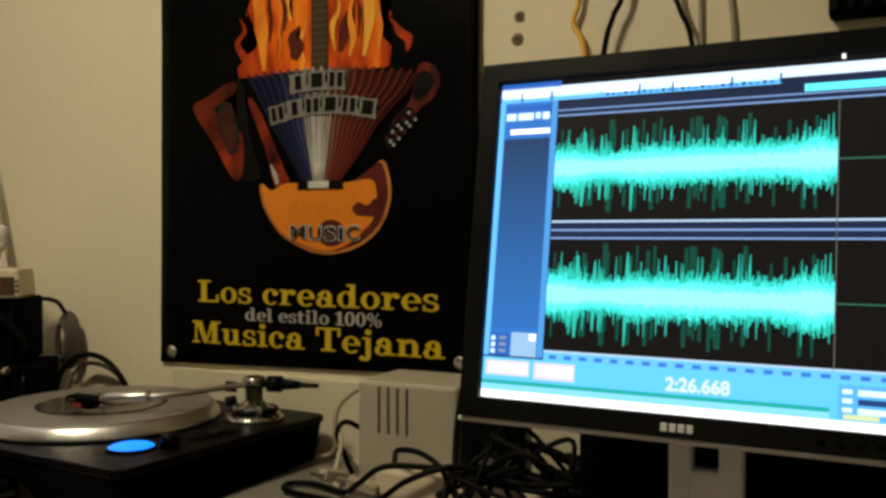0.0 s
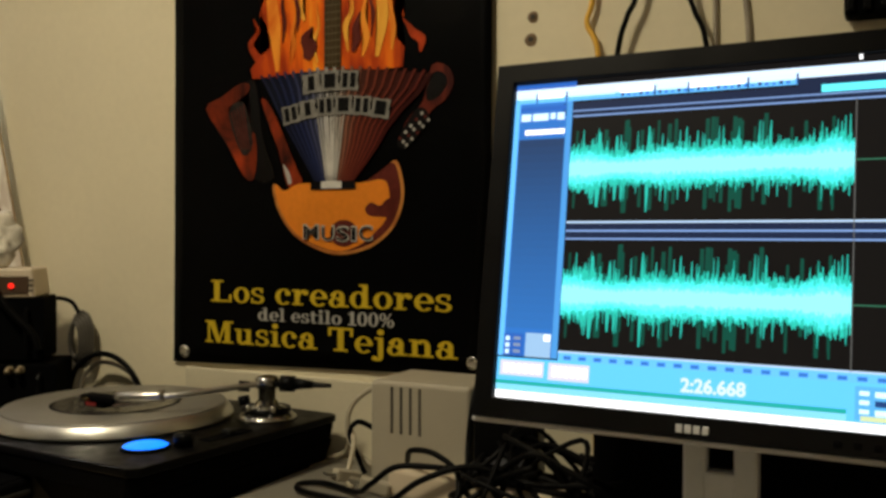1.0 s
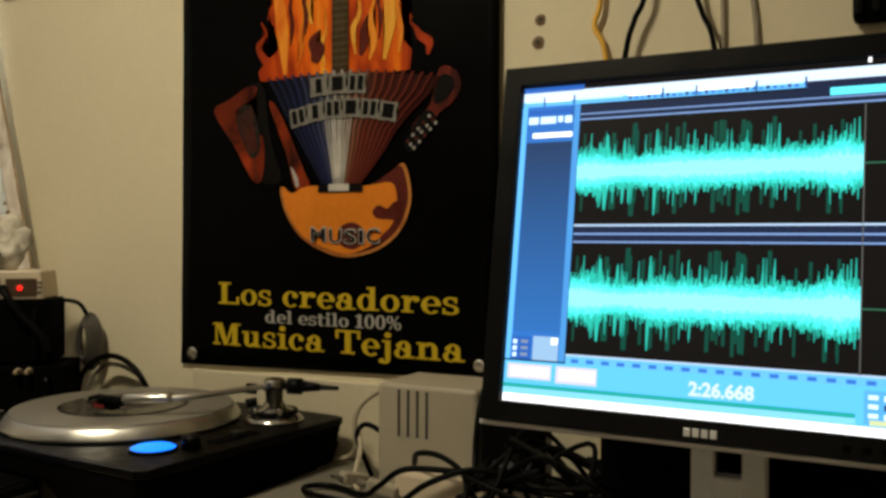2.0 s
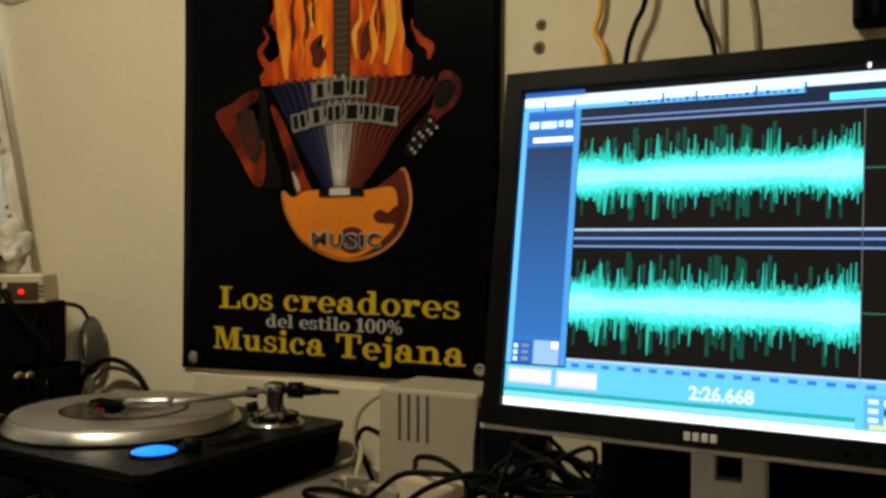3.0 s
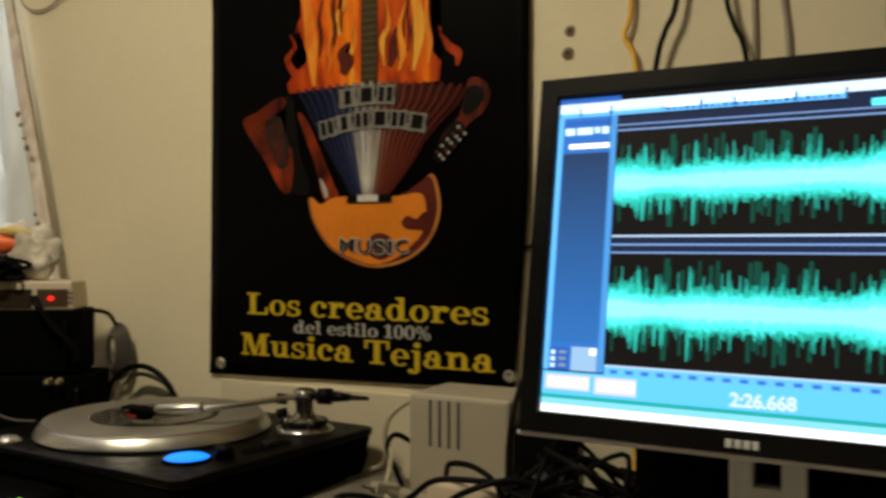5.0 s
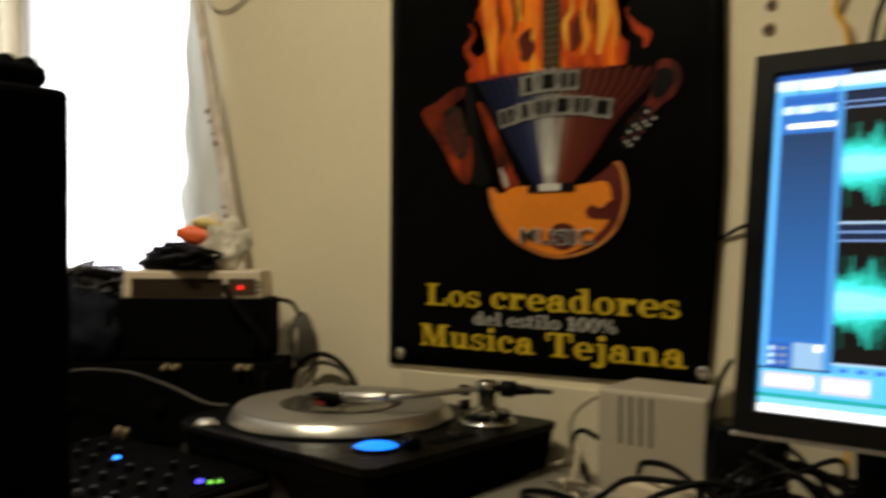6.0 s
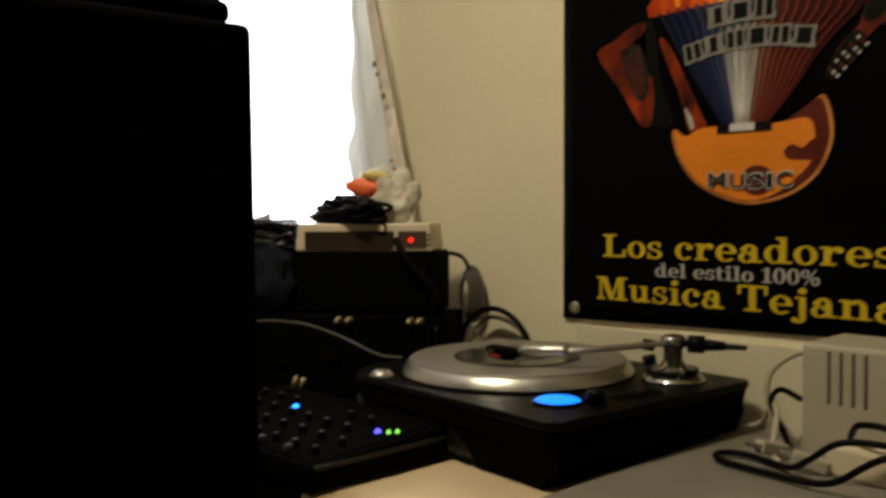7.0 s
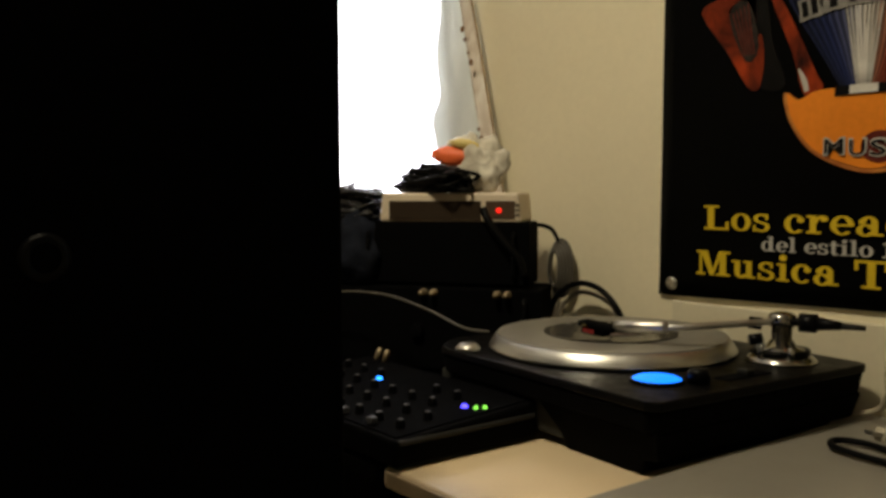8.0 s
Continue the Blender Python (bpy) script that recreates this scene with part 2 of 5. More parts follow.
def tube(points, r, n=8, sides=8, bm=None, r_end=None):
    path = spline(points, n)
    own = bmesh.new()
    rings = []
    up = Vector((0.13, 0.21, 0.97)).normalized()
    for i, p in enumerate(path):
        d = (path[min(i + 1, len(path) - 1)] - path[max(i - 1, 0)]).normalized()
        s = d.cross(up)
        if s.length < 0.05:
            s = d.cross(Vector((1, 0, 0)))
        s.normalize()
        u = s.cross(d)
        rr = r if r_end is None else r + (r_end - r) * i / (len(path) - 1)
        rings.append([own.verts.new(p + (s * math.cos(a) + u * math.sin(a)) * rr) for a in [2 * math.pi * k / sides for k in range(sides)]])
    for a, b in zip(rings, rings[1:]):
        for k in range(sides):
            own.faces.new((a[k], a[(k + 1) % sides], b[(k + 1) % sides], b[k]))
    own.faces.new(rings[0])
    own.faces.new(rings[-1][::-1])
    return own if bm is None else merge(bm, own)


def plate(outline, thick=0.0006):
    """A thin plate in the xz plane from an outline of (x, z), its front towards -y."""
    own = bmesh.new()
    vs = [own.verts.new((x, 0, z)) for x, z in outline]
    f = own.faces.new(vs)
    bmesh.ops.triangulate(own, faces=[f])
    r = bmesh.ops.extrude_face_region(own, geom=list(own.faces))
    for v in r["geom"]:
        if isinstance(v, bmesh.types.BMVert):
            v.co.y -= thick
    return own


def text_mesh(text, width, height, thick=0.0006, bold=0.0):
    """Letters in the xz plane, from (0, 0) to the width, capitals of the height."""
    cu = bpy.data.curves.new("letters", "FONT")
    cu.body, cu.size, cu.offset, cu.resolution_u = text, 1.0, bold, 3
    ob = bpy.data.objects.new("letters", cu)
    scene.collection.objects.link(ob)
    bpy.context.view_layer.update()
    me = bpy.data.meshes.new_from_object(ob.evaluated_get(bpy.context.evaluated_depsgraph_get()))
    bpy.data.objects.remove(ob)
    own = bmesh.new()
    own.from_mesh(me)
    bpy.data.meshes.remove(me)
    xs = [v.co.x for v in own.verts]
    for v in own.verts:
        v.co = Vector(((v.co.x - min(xs)) / (max(xs) - min(xs)) * width, 0, v.co.y / 0.69 * height))
    r = bmesh.ops.extrude_face_region(own, geom=list(own.faces))
    for v in r["geom"]:
        if isinstance(v, bmesh.types.BMVert):
            v.co.y -= thick
    return own


# ---- the setting ----
WY = 1.128            # inner face of the wall behind the desk
GREY_Z, BEIGE_Z = 0.771, 0.752
WIN = (-2.40, -1.578, 0.98, 2.05)

bm = box(-3.2, WIN[0], WY, WY + 0.14, 0, 2.45)
for a in ((WIN[1], 1.6, WY, WY + 0.14, 0, 2.45), (WIN[0], WIN[1], WY, WY + 0.14, 0, WIN[2]), (WIN[0], WIN[1], WY, WY + 0.14, WIN[3], 2.45)):
    box(*a, bm=bm)
wall_north = tagged(part("wall_north", bm, WALL), "cream painted plaster wall behind the desk", "wall", kind="structure")
tagged(part("wall_west", box(-3.34, -3.2, -2.6, WY + 0.14, 0, 2.45), WALL), "cream painted side wall of the room", "wall", kind="structure")
tagged(part("wall_east", box(1.6, 1.74, -2.6, WY + 0.14, 0, 2.45), WALL), "cream painted side wall of the room", "wall", kind="structure")
tagged(part("wall_south", box(-3.34, 1.74, -2.74, -2.6, 0, 2.45), WALL), "cream painted wall behind the room", "wall", kind="structure")
tagged(part("floor", box(-3.34, 1.74, -2.74, WY + 0.14, -0.1, 0), FLOOR), "dark brown carpeted floor", "floor", kind="structure")
tagged(part("ceiling", box(-3.34, 1.74, -2.74, WY + 0.14, 2.45, 2.55), CEIL), "pale painted ceiling", "ceiling", kind="structure")
tagged(part("ground", box(-60, 60, 1.5, 80, -0.5, -0.4), material("pale_ground", (0.4, 0.38, 0.33), 0.9)), "pale ground outside the window", "ground", kind="structure")

window = thing("window_1", pose(0, 0, 0), "bright overexposed window with white painted frame", "window", kind="structure")
for nm, a in (("frame", (WIN[0], WIN[0] + 0.05, WY + 0.05, WY + 0.1, WIN[2], WIN[3])), ("frame", (WIN[1] - 0.05, WIN[1], WY + 0.05, WY + 0.1, WIN[2], WIN[3])),
              ("frame", (WIN[0] + 0.05, WIN[1] - 0.05, WY + 0.05, WY + 0.1, WIN[2], WIN[2] + 0.05)), ("frame", (WIN[0] + 0.05, WIN[1] - 0.05, WY + 0.05, WY + 0.1, WIN[3] - 0.05, WIN[3])),
              ("sill", (WIN[0] - 0.03, WIN[1] + 0.03, WY - 0.03, WY - 0.001, WIN[2] - 0.03, WIN[2]))):
    part(nm, box(*a, bevel=0.004), WHITEPAINT, window)
pane = part("pane", box(WIN[0] + 0.05, WIN[1] - 0.05, WY + 0.072, WY + 0.076, WIN[2] + 0.05, WIN[3] - 0.05), PANE, window)
pane.visible_shadow = False
# the overcast brightness beyond the glass
bm = bmesh.new()
bmesh.ops.create_grid(bm, x_segments=1, y_segments=1, size=160, matrix=Matrix.Translation((-60, 40, 20)) @ Euler((radians(90), 0, 0)).to_matrix().to_4x4())
tagged(part("backdrop", bm, glow("overcast_sky_glow", (0.93, 0.89, 0.99), 1.0)), "white overcast sky beyond the window", "backdrop", kind="structure")

lampob = thing("ceiling_lamp", pose(-0.85, 0.02, 2.45), "round ceiling lamp with a warm white bulb", "lamp")
part("base", lathe([(0, 0), (0.07, 0), (0.07, -0.03), (0.02, -0.04), (0, -0.04)]), WHITEPAINT, lampob)
part("bulb", lathe([(0, -0.04), (0.018, -0.045), (0.03, -0.08), (0.022, -0.105), (0, -0.112)], 20), glow("warm_bulb", (1, 0.8, 0.55), 8), lampob, smooth=True)

# board fixed to the wall behind the desks
tagged(part("trim", box(-1.042, 0.9, WY - 0.008, WY - 0.0005, 0.70, 0.884, bevel=0.002), BOARD), "pale painted board along the wall above the desk", "trim", kind="structure")


def cloth(name, mat, parent, left, right, z0, z1, y, folds, seed, cols=25):
    bm = bmesh.new()
    grid = []
    for i in range(56):
        z = z0 + (z1 - z0) * i / 55
        row = []
        for j in range(cols):
            f = j / (cols - 1)
            x = left(z) + (right(z) - left(z)) * f
            row.append(bm.verts.new((x, y - 0.005 * math.sin(f * folds + z * 2 + seed) - 0.005 * noise.noise((x * 16, z * 8, seed)), z)))
        grid.append(row)
    for p, q in zip(grid, grid[1:]):
        for j in range(cols - 1):
            bm.faces.new((p[j], p[j + 1], q[j + 1], q[j]))
    o = part(name, bm, mat, parent, smooth=True)
    o.modifiers.new("thickness", "SOLIDIFY").thickness = 0.0015
    return o


def curtain():
    c = thing("curtain", pose(0, 0, 0), "white sheer curtain with a patterned pinkish border", "curtain")
    hem = lambda z: -1.396 - 0.245 * (z - 1.062) - 0.03 * max(0, z - 1.062) ** 2
    inner = lambda z: hem(z) - 0.024 - 0.014 * max(0, min(1, (1.60 - z) / 0.3))
    left = lambda z: min(inner(z) - 0.004, -1.597 + 0.006 * math.sin(z * 37) + 0.012 * math.exp(-((z - 1.10) / 0.03) ** 2) - 0.018 * math.exp(-((z - 1.19) / 0.025) ** 2))
    cloth("sheer", SHEER, c, left, lambda z: inner(z) + 0.006, 0.98, 1.98, WY - 0.030, 8, 1.0)
    cloth("border", BORDER, c, inner, hem, 0.98, 1.98, WY - 0.042, 0.8, 2.0, 9)
    part("seam", tube([(hem(z) + 0.002, WY - 0.040, z) for z in (0.98, 1.1, 1.2, 1.35, 1.5, 1.65, 1.8, 1.98)], 0.0022, sides=6), SEAM, c)
    spot = material("spot_print", (0.22, 0.12, 0.06), 0.9)
    for x, z, r in ((-1.487, 1.345, 0.006), (-1.480, 1.325, 0.004), (-1.462, 1.282, 0.0065), (-1.470, 1.30, 0.003), (-1.426, 1.125, 0.009), (-1.432, 1.142, 0.006), (-1.420, 1.098, 0.007), (-1.44, 1.16, 0.004)):
        part("printed_spot", moved(lathe([(0, 0), (r, 0), (r * 0.8, 0.0012), (0, 0.0012)], 10), pose(x, WY - 0.0555, z, 90, 0, 0)), spot, c)
    part("rod", moved(lathe([(0, -0.85), (0.009, -0.85), (0.009, 0.60), (0, 0.60)], 14), pose(-2.1, WY - 0.05, 1.985, 0, 90, 0)), ALU, c)
    d = thing("side_curtain", pose(0, 0, 0), "blue-grey sheer curtain at the window's far side", "curtain")
    cloth("sheer", SHEER, d, lambda z: -2.78, lambda z: -2.365 + 0.006 * math.sin(z * 20), 1.0, 1.98, WY - 0.036, 26, 5.0, 40)


curtain()


# ---- poster ----
def round_trip(points, n=5):
    """A closed smooth outline through a few points."""
    k, out = len(points), []
    for i in range(k):
        a, b, c, d = (Vector(points[(i + j) % k]) for j in (-1, 0, 1, 2))
        for q in range(n):
            t = q / n
            p = 0.5 * (2 * b + (c - a) * t + (2 * a - 5 * b + 4 * c - d) * t * t + (3 * b - a - 3 * c + d) * t ** 3)
            out.append((p.x, p.y))
    return out


def ribbon(points, widths):
    """The outline of a tongue that follows a line and changes its width."""
    path = [Vector((p.x, p.z)) for p in spline([(x, 0, z) for x, z in points], 5)]
    left, right = [], []
    for i, p in enumerate(path):
        d = (path[min(i + 1, len(path) - 1)] - path[max(i - 1, 0)]).normalized()
        f = i / (len(path) - 1) * (len(widths) - 1)
        j = min(int(f), len(widths) - 2)
        w = widths[j] + (widths[j + 1] - widths[j]) * (f - j)
        left.append((p.x - d.y * w, p.y + d.x * w))
        right.append((p.x + d.y * w, p.y - d.x * w))
    return left + right[::-1]


def ellipse(rx, rz, n=24):
    return [(rx * math.cos(2 * math.pi * k / n), rz * math.sin(2 * math.pi * k / n)) for k in range(n)]


# heavy slab-serif letters in shares of the capital's height: s a stem (x0, x1, z0, z1), r a bowl (cx, cz, rx, rz, side, top, from, to), b a ball (x, z, r)
GLYPHS = {
    "L": (0.90, [("s", 0.13, 0.35, 0, 1), ("s", 0, 0.52, 0.91, 1), ("s", 0, 0.86, 0, 0.09), ("s", 0.76, 0.86, 0, 0.34)]),
    "o": (0.68, [("r", 0.33, 0.34, 0.33, 0.36, 0.18, 0.07, 0, 360)]),
    "s": (0.56, [("r", 0.27, 0.51, 0.25, 0.19, 0.13, 0.08, 35, 270), ("r", 0.27, 0.18, 0.27, 0.20, 0.14, 0.08, -145, 90), ("s", 0.40, 0.48, 0.46, 0.68), ("s", 0.01, 0.09, 0.0, 0.24)]),
    "c": (0.62, [("r", 0.32, 0.34, 0.32, 0.36, 0.18, 0.07, 48, 318), ("b", 0.49, 0.50, 0.105)]),
    "r": (0.64, [("s", 0.10, 0.28, 0, 0.68), ("s", 0, 0.42, 0, 0.08), ("s", 0, 0.2, 0.60, 0.68), ("r", 0.46, 0.38, 0.24, 0.31, 0.10, 0.10, 75, 175), ("b", 0.51, 0.56, 0.11)]),
    "e": (0.66, [("r", 0.33, 0.34, 0.33, 0.36, 0.18, 0.07, -2, 318), ("s", 0.12, 0.62, 0.31, 0.38)]),
    "a": (0.74, [("s", 0.40, 0.58, 0, 0.48), ("s", 0.5, 0.73, 0, 0.08), ("r", 0.34, 0.46, 0.24, 0.24, 0.17, 0.08, 0, 165), ("b", 0.17, 0.50, 0.10), ("r", 0.26, 0.19, 0.25, 0.22, 0.16, 0.06, 20, 340)]),
    "d": (0.80, [("r", 0.31, 0.34, 0.31, 0.36, 0.18, 0.07, 0, 360), ("s", 0.46, 0.64, 0, 1), ("s", 0.34, 0.5, 0.91, 1), ("s", 0.6, 0.79, 0, 0.08)]),
    "M": (1.22, [("s", 0.11, 0.20, 0, 1), ("s", 0.84, 1.06, 0, 1), ("s", 0, 0.32, 0, 0.09), ("s", 0.72, 1.20, 0, 0.09), ("s", 0, 0.3, 0.91, 1), ("s", 0.95, 1.2, 0.91, 1), ("d", 0.14, 0.40, 0.50, 0.66), ("d", 0.82, 0.94, 0.54, 0.62)]),
    "u": (0.84, [("s", 0.10, 0.28, 0.18, 0.68), ("s", 0, 0.2, 0.60, 0.68), ("r", 0.34, 0.22, 0.24, 0.24, 0.17, 0.10, 178, 340), ("s", 0.50, 0.68, 0, 0.68), ("s", 0.40, 0.6, 0.60, 0.68), ("s", 0.6, 0.80, 0, 0.08)]),
    "i": (0.42, [("s", 0.11, 0.29, 0, 0.68), ("s", 0, 0.40, 0, 0.08), ("s", 0, 0.2, 0.60, 0.68), ("b", 0.20, 0.90, 0.12)]),
    "n": (0.86, [("s", 0.10, 0.28, 0, 0.68), ("s", 0, 0.39, 0, 0.08), ("s", 0, 0.2, 0.60, 0.68), ("r", 0.46, 0.42, 0.26, 0.28, 0.18, 0.11, 0, 150), ("s", 0.54, 0.72, 0, 0.44), ("s", 0.44, 0.83, 0, 0.08)]),
    "j": (0.42, [("s", 0.15, 0.33, -0.10, 0.68), ("s", 0.03, 0.2, 0.60, 0.68), ("b", 0.24, 0.90, 0.12), ("r", 0.13, -0.10, 0.20, 0.20, 0.17, 0.08, 230, 362), ("b", 0.02, -0.19, 0.10)]),
    "T": (0.94, [("s", 0.35, 0.57, 0, 1), ("s", 0.2, 0.72, 0, 0.09), ("s", 0, 0.92, 0.91, 1), ("s", 0, 0.10, 0.64, 1), ("s", 0.82, 0.92, 0.64, 1)]),
    "l": (0.42, [("s", 0.11, 0.29, 0, 1), ("s", 0, 0.40, 0, 0.08), ("s", 0, 0.2, 0.91, 1)]),
    "t": (0.50, [("s", 0.11, 0.29, 0.12, 0.88), ("s", 0, 0.46, 0.60, 0.68), ("r", 0.30, 0.15, 0.19, 0.17, 0.16, 0.08, 178, 330)]),
    "1": (0.56, [("s", 0.17, 0.37, 0, 1), ("s", 0, 0.54, 0, 0.09), ("s", 0.0, 0.25, 0.80, 0.89)]),
    "0": (0.66, [("r", 0.32, 0.5, 0.32, 0.52, 0.18, 0.07, 0, 360)]),
    "%": (1.00, [("r", 0.22, 0.72, 0.21, 0.28, 0.12, 0.06, 0, 360), ("r", 0.72, 0.26, 0.21, 0.28, 0.12, 0.06, 0, 360), ("d", 0.70, 0.78, 0.16, 0.24)]),
    " ": (0.34, [])}


def glyph(ch, sx, sz, x):
    """One letter in the xz plane; each stroke lies a hair before the last."""
    own = bmesh.new()
    for k, (kind, *a) in enumerate(GLYPHS[ch][1]):
        y0, y1 = 0.0, -0.0006 - 0.00006 * k

        def prism(loops):
            front = [own.verts.new((x + px * sx, y1, pz * sz)) for px, pz in loops]
            back = [own.verts.new((x + px * sx, y0, pz * sz)) for px, pz in loops]
            return front, back
        if kind == "r":
            cx, cz, rx, rz, side, top, a0, a1 = a
            n = 28
            an = [radians(a0 + (a1 - a0) * i / n) for i in range(n + 1)]
            fo, bo = prism([(cx + rx * math.cos(q), cz + rz * math.sin(q)) for q in an])
            fi, bi = prism([(cx + (rx - side) * math.cos(q), cz + (rz - top) * math.sin(q)) for q in an])
            for i in range(n):
                own.faces.new((fo[i], fo[i + 1], fi[i + 1], fi[i]))
                own.faces.new((fo[i], bo[i], bo[i + 1], fo[i + 1]))
                own.faces.new((fi[i + 1], bi[i + 1], bi[i], fi[i]))
            continue
        if kind == "s":
            x0, x1, z0, z1 = a
            loop = [(x0, z0), (x1, z0), (x1, z1), (x0, z1)]
        elif kind == "d":
            t0, t1, b0, b1 = a
            loop = [(b0, 0), (b1, 0), (t1, 1), (t0, 1)]
        else:
            cx, cz, r = a
            loop = [(cx + r * px, cz + r * pz) for px, pz in ellipse(1, 1, 14)]
        f, b = prism(loop)
        own.faces.new(f)
        for i in range(len(f)):
            own.faces.new((f[i], b[i], b[(i + 1) % len(f)], f[(i + 1) % len(f)]))
    return own


def slab_text(words, width, height):
    gap = 0.045
    total = sum(GLYPHS[ch][0] + gap for ch in words) - gap
    x, out, sx = 0.0, [], width / total
    for ch in words:
        if ch != " ":
            out.append(glyph(ch, sx, height, x * sx))
        x += GLYPHS[ch][0] + gap
    return out


def pleat_ink(name, level):
    """Printed bellows: navy, then silver, then wine red across the fan, palest low in the middle."""
    m = bpy.data.materials.new(name)
    m.use_nodes = True
    t = m.node_tree
    b = t.nodes["Principled BSDF"]
    b.inputs["Roughness"].default_value = 0.45
    b.inputs["Specular IOR Level"].default_value = 0.1
    co = t.nodes.new("ShaderNodeTexCoord")
    xyz = t.nodes.new("ShaderNodeSeparateXYZ")
    t.links.new(co.outputs["Object"], xyz.inputs[0])
    lift = t.nodes.new("ShaderNodeMath")
    lift.operation, lift.inputs[1].default_value = "ADD", 0.040
    t.links.new(xyz.outputs["Z"], lift.inputs[0])
    ratio = t.nodes.new("ShaderNodeMath")
    ratio.operation = "DIVIDE"
    t.links.new(xyz.outputs["X"], ratio.inputs[0])
    t.links.new(lift.outputs[0], ratio.inputs[1])
    across = t.nodes.new("ShaderNodeMapRange")
    across.inputs["From Min"].default_value, across.inputs["From Max"].default_value = -0.70, 0.85
    t.links.new(ratio.outputs[0], across.inputs["Value"])
    ramp = t.nodes.new("ShaderNodeValToRGB")
    stops = ((0.0, (0.006, 0.008, 0.022)), (0.18, (0.013, 0.018, 0.060)), (0.31, (0.050, 0.055, 0.105)), (0.39, (0.27, 0.26, 0.27)), (0.46, (0.36, 0.33, 0.29)), (0.54, (0.20, 0.095, 0.06)), (0.66, (0.125, 0.026, 0.014)), (1.0, (0.075, 0.010, 0.007)))
    ramp.color_ramp.elements[0].position, ramp.color_ramp.elements[1].position = 0.0, 1.0
    ramp.color_ramp.elements[0].color, ramp.color_ramp.elements[1].color = (*stops[0][1], 1), (*stops[-1][1], 1)
    for p, c in stops[1:-1]:
        ramp.color_ramp.elements.new(p).color = (*c, 1)
    t.links.new(across.outputs["Result"], ramp.inputs["Fac"])
    up = t.nodes.new("ShaderNodeMapRange")
    up.inputs["From Min"].default_value, up.inputs["From Max"].default_value = 0.03, 0.17
    up.inputs["To Min"].default_value, up.inputs["To Max"].default_value = 1.15 * level + 0.15, 0.75 * level
    t.links.new(xyz.outputs["Z"], up.inputs["Value"])
    mul = t.nodes.new("ShaderNodeVectorMath")
    mul.operation = "SCALE"
    t.links.new(ramp.outputs["Color"], mul.inputs[0])
    t.links.new(up.outputs["Result"], mul.inputs["Scale"])
    t.links.new(mul.outputs["Vector"], b.inputs["Base Color"])
    return m


